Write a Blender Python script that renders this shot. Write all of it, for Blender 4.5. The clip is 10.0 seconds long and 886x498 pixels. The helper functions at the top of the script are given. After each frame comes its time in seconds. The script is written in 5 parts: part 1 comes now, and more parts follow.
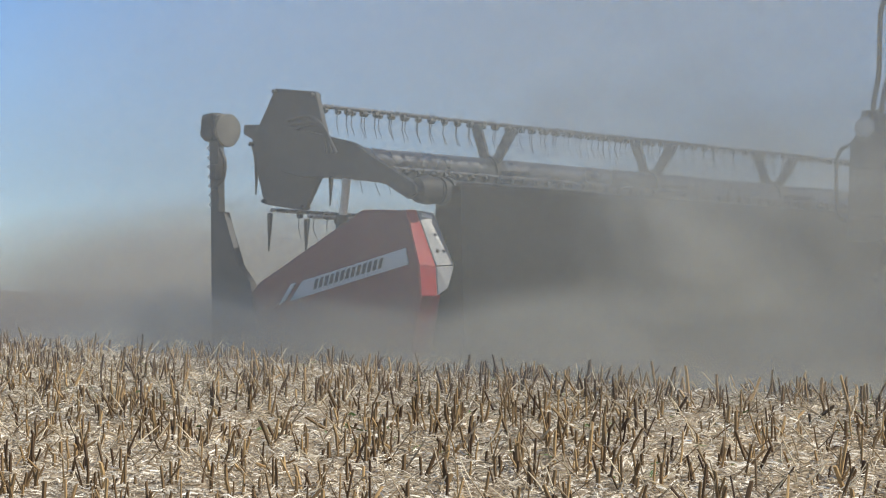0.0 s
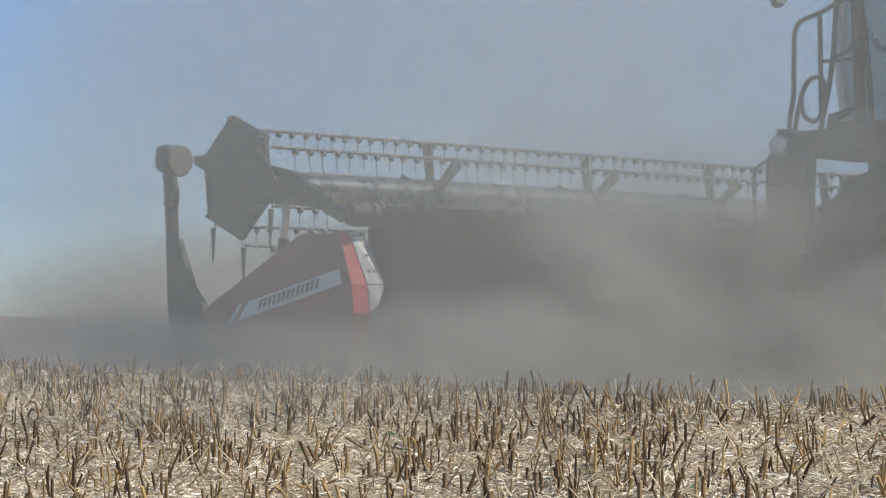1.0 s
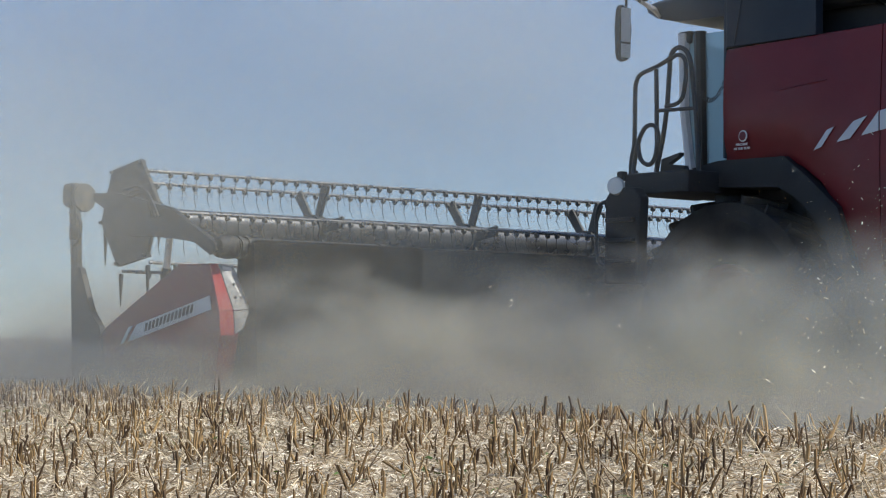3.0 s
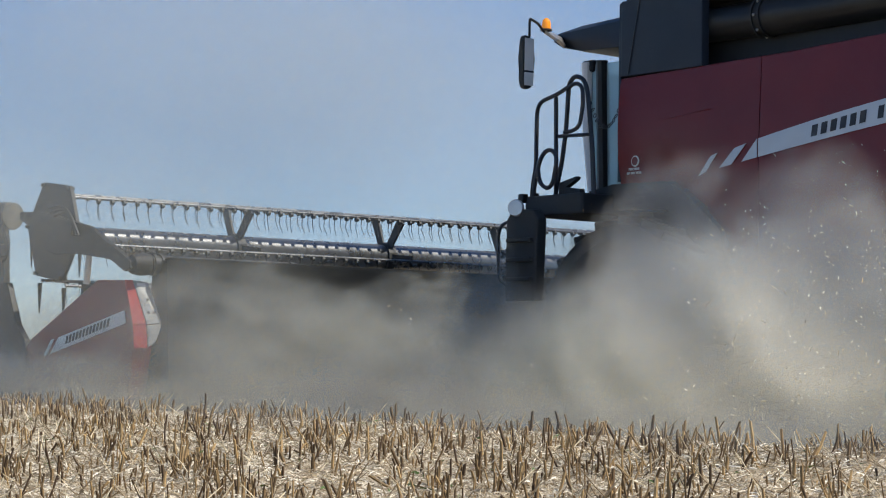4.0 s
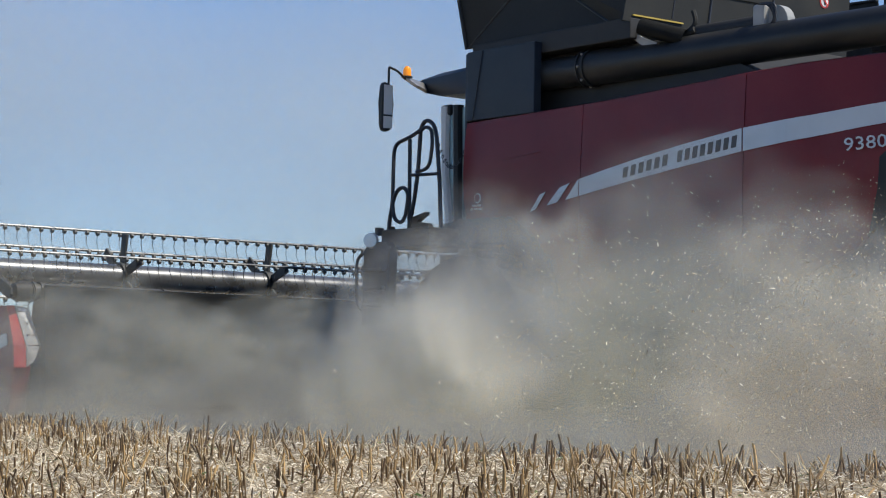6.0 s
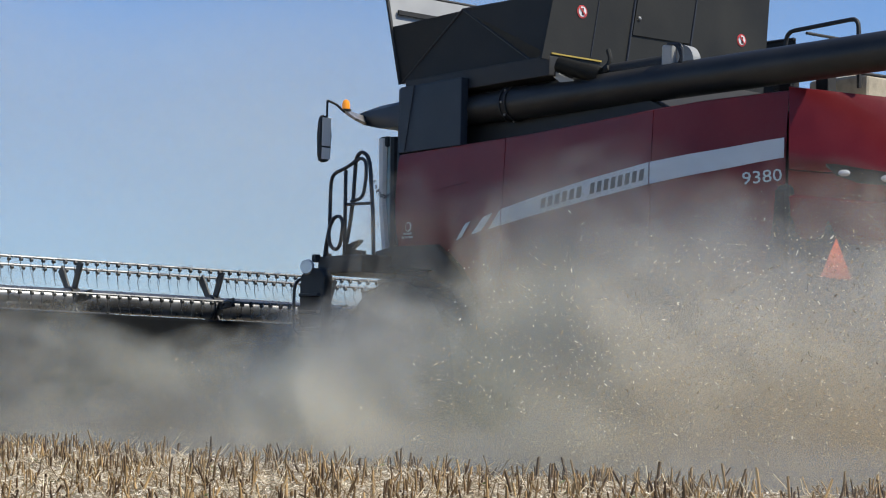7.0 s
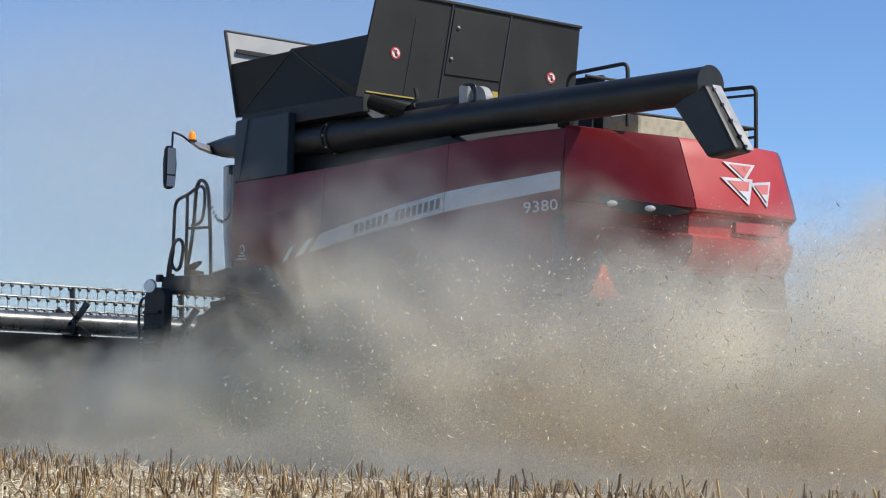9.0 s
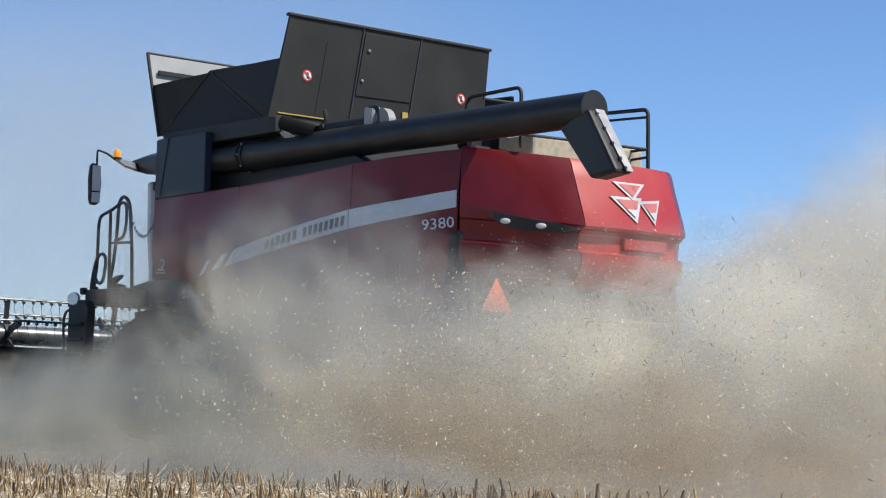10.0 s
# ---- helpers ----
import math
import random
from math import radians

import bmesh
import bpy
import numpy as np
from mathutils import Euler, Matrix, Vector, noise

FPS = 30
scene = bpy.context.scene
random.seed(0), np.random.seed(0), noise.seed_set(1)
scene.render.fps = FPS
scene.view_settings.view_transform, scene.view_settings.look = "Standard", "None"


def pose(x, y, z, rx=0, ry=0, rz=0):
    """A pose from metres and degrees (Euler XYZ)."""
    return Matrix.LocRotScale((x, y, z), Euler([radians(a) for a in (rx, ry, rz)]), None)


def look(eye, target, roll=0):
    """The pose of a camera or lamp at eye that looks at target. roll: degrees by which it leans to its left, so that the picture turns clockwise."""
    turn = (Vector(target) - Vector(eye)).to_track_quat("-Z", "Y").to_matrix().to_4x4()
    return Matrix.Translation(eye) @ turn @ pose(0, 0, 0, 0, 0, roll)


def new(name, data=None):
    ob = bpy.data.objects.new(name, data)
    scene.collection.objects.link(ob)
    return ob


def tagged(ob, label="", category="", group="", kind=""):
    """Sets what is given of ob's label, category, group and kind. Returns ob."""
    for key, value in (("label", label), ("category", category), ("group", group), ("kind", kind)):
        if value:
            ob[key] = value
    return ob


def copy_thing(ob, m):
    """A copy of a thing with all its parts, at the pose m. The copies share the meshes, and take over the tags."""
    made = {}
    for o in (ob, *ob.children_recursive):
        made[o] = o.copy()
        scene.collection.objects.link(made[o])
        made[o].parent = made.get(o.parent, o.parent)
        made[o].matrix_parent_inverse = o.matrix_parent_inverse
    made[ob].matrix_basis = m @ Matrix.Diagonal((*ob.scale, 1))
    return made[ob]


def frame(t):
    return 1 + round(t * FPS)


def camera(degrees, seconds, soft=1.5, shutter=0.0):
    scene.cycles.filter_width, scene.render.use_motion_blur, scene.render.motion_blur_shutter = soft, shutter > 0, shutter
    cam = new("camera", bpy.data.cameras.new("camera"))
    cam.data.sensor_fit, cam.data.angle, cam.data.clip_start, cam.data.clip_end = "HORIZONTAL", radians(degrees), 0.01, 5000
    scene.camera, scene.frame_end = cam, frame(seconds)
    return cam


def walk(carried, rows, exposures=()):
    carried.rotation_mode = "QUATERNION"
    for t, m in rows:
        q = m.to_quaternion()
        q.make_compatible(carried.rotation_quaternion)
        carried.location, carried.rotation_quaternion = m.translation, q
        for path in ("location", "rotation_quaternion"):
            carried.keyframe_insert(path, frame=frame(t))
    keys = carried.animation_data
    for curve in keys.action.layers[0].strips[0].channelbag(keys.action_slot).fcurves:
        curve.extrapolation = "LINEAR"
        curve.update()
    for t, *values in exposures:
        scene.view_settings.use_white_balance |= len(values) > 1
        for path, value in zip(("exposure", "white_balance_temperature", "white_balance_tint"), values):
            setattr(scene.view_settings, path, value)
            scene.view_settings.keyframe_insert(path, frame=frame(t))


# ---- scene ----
# World: the harvester drives along -x; the camera stands still and pans. Heights from the harvester's wheel track.
EYE = (0.0, 0.0, 0.75)
X0, C = -7.415, 12.362          # harvester's origin at the start, and its centre line
AIM = [  # seconds, pitch, lean, yaw, way driven
    (0.0, 1.496, -1.599, 49.589, 0.000), (0.5, 1.737, -0.720, 50.099, 0.469), (1.0, 1.976, -0.407, 50.605, 0.989),
    (1.5, 2.263, -0.402, 51.108, 1.469), (2.0, 2.401, -0.582, 51.634, 1.974), (3.5, 2.823, -0.823, 51.634, 3.410),
    (4.0, 3.062, -0.986, 51.343, 3.909), (4.5, 3.210, -0.986, 51.441, 4.367), (5.0, 3.248, -1.116, 51.275, 4.865),
    (6.5, 4.011, -1.265, 51.546, 6.313), (7.0, 4.304, -1.408, 51.564, 6.819), (7.5, 4.522, -1.213, 51.367, 7.294),
    (8.0, 4.686, -1.443, 51.106, 7.792), (8.5, 4.685, -1.735, 51.007, 8.274), (9.0, 4.665, -1.364, 50.480, 8.788),
    (9.5, 4.831, -1.595, 49.984, 9.275), (10.0, 4.953, -1.405, 49.865, 9.795)]


def aim(pitch, lean, yaw):
    p, y = radians(pitch), radians(yaw)
    way = Vector((-math.sin(y) * math.cos(p), math.cos(y) * math.cos(p), math.sin(p)))
    return look(EYE, Vector(EYE) + way * 10, -lean)


cam = camera(24.5, 10.0, soft=1.1)
walk(cam, [(t, aim(p, l, y)) for t, p, l, y, d in AIM], exposures=[(0.0, 0.22), (2.0, 0.19), (4.0, 0.26), (8.0, 0.29), (10.0, 0.37)])

# ---- light ----
SUN = Vector((0.52, 0.32, 0.78)).normalized()
world = bpy.data.worlds.new("sky")
scene.world = world
world.use_nodes = True
wt = world.node_tree
sky = wt.nodes.new("ShaderNodeTexSky")
sky.sky_type, sky.sun_disc = "NISHITA", False
sky.sun_elevation = math.asin(SUN.z)
sky.sun_rotation = math.atan2(SUN.x, SUN.y)
sky.air_density, sky.dust_density, sky.ozone_density = 0.75, 0.0, 8.0
wt.links.new(sky.outputs[0], wt.nodes["Background"].inputs[0])
wt.nodes["Background"].inputs[1].default_value = 0.12
sun = new("sun", bpy.data.lights.new("sun", "SUN"))
sun.data.energy, sun.data.angle, sun.data.color = 4.2, radians(0.6), (1.0, 0.945, 0.84)
sun.matrix_world = look(SUN * 60, (0, 0, 0))
scene.cycles.transparent_max_bounces = 64


# ---- materials ----
def mat(name, color, rough=0.5, metal=0.0, var=0.15, scale=6.0, bump=0.1, dusty=0.0, coat=0.0, fine=60.0):
    m = bpy.data.materials.new(name)
    m.use_nodes = True
    nt = m.node_tree
    N, L = nt.nodes, nt.links
    b = N["Principled BSDF"]
    tc = N.new("ShaderNodeTexCoord")
    n1 = N.new("ShaderNodeTexNoise")
    n1.inputs["Scale"].default_value, n1.inputs["Detail"].default_value = scale, 6
    n2 = N.new("ShaderNodeTexNoise")
    n2.inputs["Scale"].default_value, n2.inputs["Detail"].default_value = fine, 3
    for n in (n1, n2):
        L.new(tc.outputs["Object"], n.inputs["Vector"])
    ramp = N.new("ShaderNodeMapRange")
    ramp.inputs["From Min"].default_value, ramp.inputs["From Max"].default_value = 0.3, 0.7
    ramp.inputs["To Min"].default_value, ramp.inputs["To Max"].default_value = 1 - var, 1 + var
    L.new(n1.outputs["Fac"], ramp.inputs["Value"])
    mul = N.new("ShaderNodeMix")
    mul.data_type, mul.blend_type = "RGBA", "MULTIPLY"
    mul.inputs["Factor"].default_value = 1.0
    mul.inputs["A"].default_value = (*color, 1)
    L.new(ramp.outputs["Result"], mul.inputs["B"])
    out = mul.outputs["Result"]
    if dusty > 0:
        grit = N.new("ShaderNodeMapRange")
        grit.inputs["From Min"].default_value, grit.inputs["From Max"].default_value = 0.35, 0.75
        grit.inputs["To Min"].default_value, grit.inputs["To Max"].default_value = dusty * 0.3, dusty
        add = N.new("ShaderNodeMath")
        add.operation = "MULTIPLY_ADD"
        L.new(n2.outputs["Fac"], add.inputs[0])
        add.inputs[1].default_value = 0.4
        L.new(n1.outputs["Fac"], add.inputs[2])
        sub = N.new("ShaderNodeMath")
        sub.operation = "SUBTRACT"
        L.new(add.outputs[0], sub.inputs[0])
        sub.inputs[1].default_value = 0.2
        L.new(sub.outputs[0], grit.inputs["Value"])
        mx = N.new("ShaderNodeMix")
        mx.data_type = "RGBA"
        L.new(grit.outputs["Result"], mx.inputs["Factor"])
        L.new(out, mx.inputs["A"])
        mx.inputs["B"].default_value = (0.42, 0.36, 0.27, 1)
        out = mx.outputs["Result"]
    L.new(out, b.inputs["Base Color"])
    rr = N.new("ShaderNodeMapRange")
    rr.inputs["To Min"].default_value, rr.inputs["To Max"].default_value = max(0.02, rough - 0.12), min(1, rough + 0.12)
    L.new(n1.outputs["Fac"], rr.inputs["Value"])
    L.new(rr.outputs["Result"], b.inputs["Roughness"])
    b.inputs["Metallic"].default_value = metal
    b.inputs["Coat Weight"].default_value = coat
    b.inputs["Coat Roughness"].default_value = 0.12
    if bump:
        bp = N.new("ShaderNodeBump")
        bp.inputs["Strength"].default_value, bp.inputs["Distance"].default_value = bump, 0.004
        L.new(n2.outputs["Fac"], bp.inputs["Height"])
        L.new(bp.outputs[0], b.inputs["Normal"])
    return m


# one red paint in two tones: darkened for shaded sides, lightened for sunlit faces
RED_SHADED = mat("red_paint_shaded", (0.14, 0.005, 0.010), 0.36, 0, 0.12, 2.0, 0.04, 0.03, 0.1)
RED_SUNLIT = mat("red_paint_sunlit", (0.38, 0.020, 0.017), 0.35, 0, 0.08, 2.0, 0.03, 0.06, 0.3)
SLATE = mat("slate_panel", (0.016, 0.024, 0.037), 0.45, 0, 0.1, 3.0, 0.05, 0.03)
CHARCOAL = mat("charcoal_paint", (0.014, 0.015, 0.016), 0.42, 0, 0.2, 3.0, 0.08, 0.03)
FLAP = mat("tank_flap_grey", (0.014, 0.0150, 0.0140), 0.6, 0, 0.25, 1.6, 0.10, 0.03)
# light grey of the flap's inside, with the sun on it put into the colour
INNER = mat("tank_inside_sunlit_grey", (0.35, 0.36, 0.36), 0.5, 0, 0.15, 2.0, 0.06, 0.15)
DARK = mat("dark_machinery", (0.014, 0.015, 0.016), 0.65, 0, 0.3, 5.0, 0.15, 0.02)
SHEET = mat("dull_black_sheet", (0.008, 0.009, 0.010), 0.95, 0, 0.3, 5.0, 0.15, 0.0)
SHEET.node_tree.nodes["Principled BSDF"].inputs["Specular IOR Level"].default_value = 0.1
HEADER = mat("header_dark_steel", (0.026, 0.028, 0.028), 0.55, 0, 0.25, 4.0, 0.12, 0.03)
REEL = mat("dusty_reel_steel", (0.20, 0.205, 0.21), 0.28, 0.75, 0.25, 6.0, 0.08, 0.05)
STEEL = mat("worn_bright_steel", (0.42, 0.42, 0.42), 0.35, 0.7, 0.2, 8.0, 0.08, 0.25)
GREY = mat("grey_cover", (0.30, 0.31, 0.31), 0.45, 0, 0.12, 4.0, 0.05, 0.2)
RUBBER = mat("dusty_rubber", (0.018, 0.018, 0.018), 0.85, 0, 0.3, 6.0, 0.3, 0.08)
BEIGE = mat("chaff_covered_deck", (0.45, 0.40, 0.30), 0.9, 0, 0.3, 14.0, 0.5, 0.5)
SILVER = mat("silver_band", (0.50, 0.54, 0.58), 0.4, 0.2, 0.08, 3.0, 0.03, 0.12)
GREY_DIRT = mat("dusty_grey_casting", (0.11, 0.11, 0.10), 0.8, 0, 0.25, 9.0, 0.2, 0.3)
MIRROR = mat("dusty_mirror_silver", (0.80, 0.81, 0.80), 0.40, 0.15, 0.05, 4.0, 0.0, 0.3)
CHROME = mat("silver_trim", (0.55, 0.55, 0.56), 0.35, 0.25, 0.06, 4.0, 0.02, 0.05)
PINK = mat("pinkish_red_enamel", (0.52, 0.13, 0.12), 0.3, 0, 0.1, 6.0, 0.02, 0.2)
WHITE = mat("white_paint", (0.75, 0.75, 0.73), 0.5, 0, 0.06, 4.0, 0.03, 0.1)
INK = mat("dark_print", (0.02, 0.022, 0.028), 0.5, 0, 0.05, 4.0, 0.0)
SIGN_RED = mat("sign_red", (0.55, 0.03, 0.03), 0.5, 0, 0.05, 4.0, 0.0, 0.1)
YELLOW = mat("yellow_label", (0.42, 0.30, 0.05), 0.5, 0, 0.05, 4.0, 0.0)
ORANGE = mat("fluorescent_orange", (0.95, 0.16, 0.05), 0.5, 0, 0.05, 4.0, 0.0, 0.05)
for dull, gloss in ((FLAP, 0.25), (RED_SHADED, 0.3), (SLATE, 0.3), (CHARCOAL, 0.35)):
    dull.node_tree.nodes["Principled BSDF"].inputs["Specular IOR Level"].default_value = gloss
AMBER = mat("amber_lens", (0.85, 0.28, 0.02), 0.15, 0, 0.05, 4.0, 0.0)
AMBER.node_tree.nodes["Principled BSDF"].inputs["Emission Color"].default_value = (1, 0.35, 0.03, 1)
AMBER.node_tree.nodes["Principled BSDF"].inputs["Emission Strength"].default_value = 0.25
LENS = mat("clear_lamp", (0.55, 0.55, 0.55), 0.08, 0.3, 0.05, 20.0, 0.0)
GLASS = mat("cab_glass", (0.52, 0.72, 0.76), 0.06, 0.0, 0.04, 2.0, 0.0, 0.12)
gl = GLASS.node_tree.nodes["Principled BSDF"]
gl.inputs["Transmission Weight"].default_value = 0.6
STRAW = mat("chopped_straw", (0.62, 0.52, 0.35), 0.75, 0, 0.35, 9.0, 0.2)
STALK = mat("cut_stalk", (0.34, 0.24, 0.12), 0.8, 0, 0.45, 5.0, 0.4)
STEM = mat("snapped_stem", (0.5, 0.4, 0.25), 0.75, 0, 0.3, 7.0, 0.2)
LEAFY = mat("green_regrowth", (0.09, 0.15, 0.03), 0.7, 0, 0.3, 8.0, 0.2)


def island_tint(m, low, high):
    """Vary a joined mesh's colour from piece to piece."""
    nt = m.node_tree
    mul = [n for n in nt.nodes if n.bl_idname == "ShaderNodeMix"][0]
    geo = nt.nodes.new("ShaderNodeNewGeometry")
    ramp = nt.nodes.new("ShaderNodeValToRGB")
    ramp.color_ramp.elements[0].color, ramp.color_ramp.elements[1].color = (*low, 1), (*high, 1)
    mid = ramp.color_ramp.elements.new(0.55)
    mid.color = (*[a * 0.62 + b * 0.38 for a, b in zip(low, high)], 1)
    nt.links.new(geo.outputs["Random Per Island"], ramp.inputs[0])
    nt.links.new(ramp.outputs[0], mul.inputs["A"])


island_tint(STRAW, (0.36, 0.28, 0.17), (0.95, 0.88, 0.72))
island_tint(STEM, (0.22, 0.15, 0.075), (0.80, 0.68, 0.46))
island_tint(STALK, (0.065, 0.034, 0.013), (0.48, 0.315, 0.135))


def soil_material():
    m = mat("litter_covered_soil", (0.40, 0.33, 0.23), 0.95, 0, 0.35, 1.3, 0.8, 0.0, 0, 45.0)
    nt = m.node_tree
    N, L = nt.nodes, nt.links
    v = N.new("ShaderNodeTexVoronoi")
    v.inputs["Scale"].default_value = 70
    tc = [n for n in N if n.bl_idname == "ShaderNodeTexCoord"][0]
    L.new(tc.outputs["Object"], v.inputs["Vector"])
    ramp = N.new("ShaderNodeValToRGB")
    ramp.color_ramp.elements[0].color = (0.58, 0.48, 0.33, 1)
    ramp.color_ramp.elements[1].color = (0.22, 0.16, 0.095, 1)
    ramp.color_ramp.elements[1].position = 0.75
    L.new(v.outputs["Distance"], ramp.inputs[0])
    mul = [n for n in N if n.bl_idname == "ShaderNodeMix"][0]
    L.new(ramp.outputs[0], mul.inputs["A"])
    return m


SOIL = soil_material()


def dust_material(name, color, density, lump, contrast):
    """Airborne dust: part of the light passes, the rest is scattered forward and back; thins out towards the rim of its billow."""
    m = bpy.data.materials.new(name)
    m.use_nodes = True
    nt = m.node_tree
    N, L = nt.nodes, nt.links
    N.remove(N["Principled BSDF"])
    out = N["Material Output"]
    tc, info = N.new("ShaderNodeTexCoord"), N.new("ShaderNodeObjectInfo")
    sep = N.new("ShaderNodeSeparateXYZ")
    L.new(tc.outputs["Object"], sep.inputs[0])

    def op(kind, a, b=None, c=None, clamp=False):
        n = N.new("ShaderNodeMath")
        n.operation, n.use_clamp = kind, clamp
        for i, v in enumerate((a, b, c)):
            if v is None:
                continue
            if isinstance(v, (int, float)):
                n.inputs[i].default_value = v
            else:
                L.new(v, n.inputs[i])
        return n.outputs[0]

    r2 = op("ADD", op("POWER", op("ABSOLUTE", sep.outputs[0]), 2.0), op("POWER", op("ABSOLUTE", sep.outputs[2]), 2.0))
    shift = N.new("ShaderNodeVectorMath")
    shift.operation = "SCALE"
    comb = N.new("ShaderNodeCombineXYZ")
    for i in range(3):
        L.new(info.outputs["Random"], comb.inputs[i])
    L.new(comb.outputs[0], shift.inputs[0])
    shift.inputs["Scale"].default_value = 37.0
    add = N.new("ShaderNodeVectorMath")
    L.new(tc.outputs["Object"], add.inputs[0])
    L.new(shift.outputs[0], add.inputs[1])
    n1, n2 = N.new("ShaderNodeTexNoise"), N.new("ShaderNodeTexNoise")
    for n, sc, det in ((n1, lump, 3), (n2, lump * 3.2, 4)):
        n.inputs["Scale"].default_value, n.inputs["Detail"].default_value = sc, det
        n.inputs["Roughness"].default_value = 0.45
        L.new(add.outputs[0], n.inputs["Vector"])
    low = op("MULTIPLY", op("SUBTRACT", n1.outputs["Fac"], 0.5), contrast)
    fine = op("MULTIPLY", op("SUBTRACT", n2.outputs["Fac"], 0.5), contrast * 0.35)
    rim = op("SUBTRACT", 1.0, r2, clamp=True)
    body = op("ADD", op("MULTIPLY_ADD", rim, 1.3, -0.28), op("MULTIPLY", op("ADD", low, fine), op("POWER", rim, 0.5)))
    soft = N.new("ShaderNodeMapRange")
    soft.interpolation_type = "SMOOTHSTEP"
    soft.inputs["From Max"].default_value = 0.95
    L.new(body, soft.inputs["Value"])
    a = op("MULTIPLY", soft.outputs[0], density, clamp=True)
    dif, tra, clear = N.new("ShaderNodeBsdfDiffuse"), N.new("ShaderNodeBsdfTranslucent"), N.new("ShaderNodeBsdfTransparent")
    dif.inputs[0].default_value = tra.inputs[0].default_value = (*color, 1)
    half, mix = N.new("ShaderNodeMixShader"), N.new("ShaderNodeMixShader")
    half.inputs[0].default_value = 0.6
    L.new(dif.outputs[0], half.inputs[1])
    L.new(tra.outputs[0], half.inputs[2])
    L.new(a, mix.inputs[0])
    L.new(clear.outputs[0], mix.inputs[1])
    L.new(half.outputs[0], mix.inputs[2])
    L.new(mix.outputs[0], out.inputs[0])
    return m


# ---- building blocks ----
def part(name, bm, material, parent=None, label="", smooth=False):
    me = bpy.data.meshes.new(name)
    bmesh.ops.recalc_face_normals(bm, faces=bm.faces)
    bm.to_mesh(me)
    bm.free()
    if smooth:
        for p in me.polygons:
            p.use_smooth = True
        me.set_sharp_from_angle(angle=radians(38))
    me.materials.append(material)
    ob = new(name, me)
    if parent is not None:
        ob.parent = parent
    return tagged(ob, label)


def box(bm, x0, x1, y0, y1, z0, z1, bevel=0.0):
    vs = bmesh.ops.create_cube(bm, size=1.0)["verts"]
    for v in vs:
        v.co = Vector(((x0 + x1) / 2 + v.co.x * (x1 - x0), (y0 + y1) / 2 + v.co.y * (y1 - y0), (z0 + z1) / 2 + v.co.z * (z1 - z0)))
    if bevel:
        es = {e for v in vs for e in v.link_edges}
        bmesh.ops.bevel(bm, geom=list(es), offset=bevel, segments=2, affect="EDGES", profile=0.5)
    return bm


def slab(bm, pts, thick, bevel=0.0):
    """A plate: the polygon pts, thickened by thick, along its normal or as a vector."""
    pts = [Vector(p) for p in pts]
    n = Vector((0, 0, 0))
    for i in range(len(pts)):
        a, b = pts[i], pts[(i + 1) % len(pts)]
        n += a.cross(b)
    n.normalize()
    off = thick if isinstance(thick, Vector) else n * thick
    lo = [bm.verts.new(p) for p in pts]
    hi = [bm.verts.new(p + off) for p in pts]
    k = len(pts)
    fs = [bm.faces.new(lo[::-1]), bm.faces.new(hi)] + [bm.faces.new((lo[i], lo[(i + 1) % k], hi[(i + 1) % k], hi[i])) for i in range(k)]
    if bevel:
        es = {e for f in fs for e in f.edges}
        bmesh.ops.bevel(bm, geom=list(es), offset=bevel, segments=2, affect="EDGES", profile=0.5)
    return bm


def tube(bm, pts, r, seg=10, ends=True):
    """A round bar along pts; r: one radius or one for each point."""
    pts = [Vector(p) for p in pts]
    rs = r if isinstance(r, (list, tuple)) else [r] * len(pts)
    rings = []
    up = None
    for i, p in enumerate(pts):
        a, b = pts[max(0, i - 1)], pts[min(len(pts) - 1, i + 1)]
        d = (b - a).normalized()
        if up is None or abs(d.dot(up)) > 0.98:
            up = Vector((0, 0, 1)) if abs(d.z) < 0.9 else Vector((1, 0, 0))
        s = d.cross(up).normalized()
        u = s.cross(d).normalized()
        up = u
        rings.append([bm.verts.new(p + (s * math.cos(q) + u * math.sin(q)) * rs[i]) for q in (2 * math.pi * k / seg for k in range(seg))])
    for a, b in zip(rings, rings[1:]):
        for k in range(seg):
            bm.faces.new((a[k], a[(k + 1) % seg], b[(k + 1) % seg], b[k]))
    if ends:
        bm.faces.new(rings[0][::-1])
        bm.faces.new(rings[-1])
    return bm


def rounded(pts, r, n=4):
    """pts with its inner corners rounded by about r."""
    pts = [Vector(p) for p in pts]
    out = [pts[0]]
    for a, b, c in zip(pts, pts[1:], pts[2:]):
        p, q = b + (a - b).normalized() * min(r, (a - b).length / 2), b + (c - b).normalized() * min(r, (c - b).length / 2)
        for i in range(n + 1):
            t = i / n
            out.append(p * (1 - t) ** 2 + b * 2 * t * (1 - t) + q * t ** 2)
    return out + [pts[-1]]


def loft(bm, rows, thick=0.0):
    """A skin over rows of points."""
    vs = [[bm.verts.new(p) for p in row] for row in rows]
    for a, b in zip(vs, vs[1:]):
        for i in range(len(a) - 1):
            bm.faces.new((a[i], a[i + 1], b[i + 1], b[i]))
    if thick:
        bmesh.ops.recalc_face_normals(bm, faces=bm.faces)
        bmesh.ops.solidify(bm, geom=bm.faces[:], thickness=thick)
    return bm


B = bmesh.new


def up(pts, y):
    """Points of a plane across the drive, from (x, z)."""
    return [(x, y, z) for x, z in pts]


def lerp(table, x):
    for (a, b), (c, d) in zip(table, table[1:]):
        if x <= c:
            return b + (d - b) * max(0.0, (x - a) / (c - a))
    return table[-1][1]


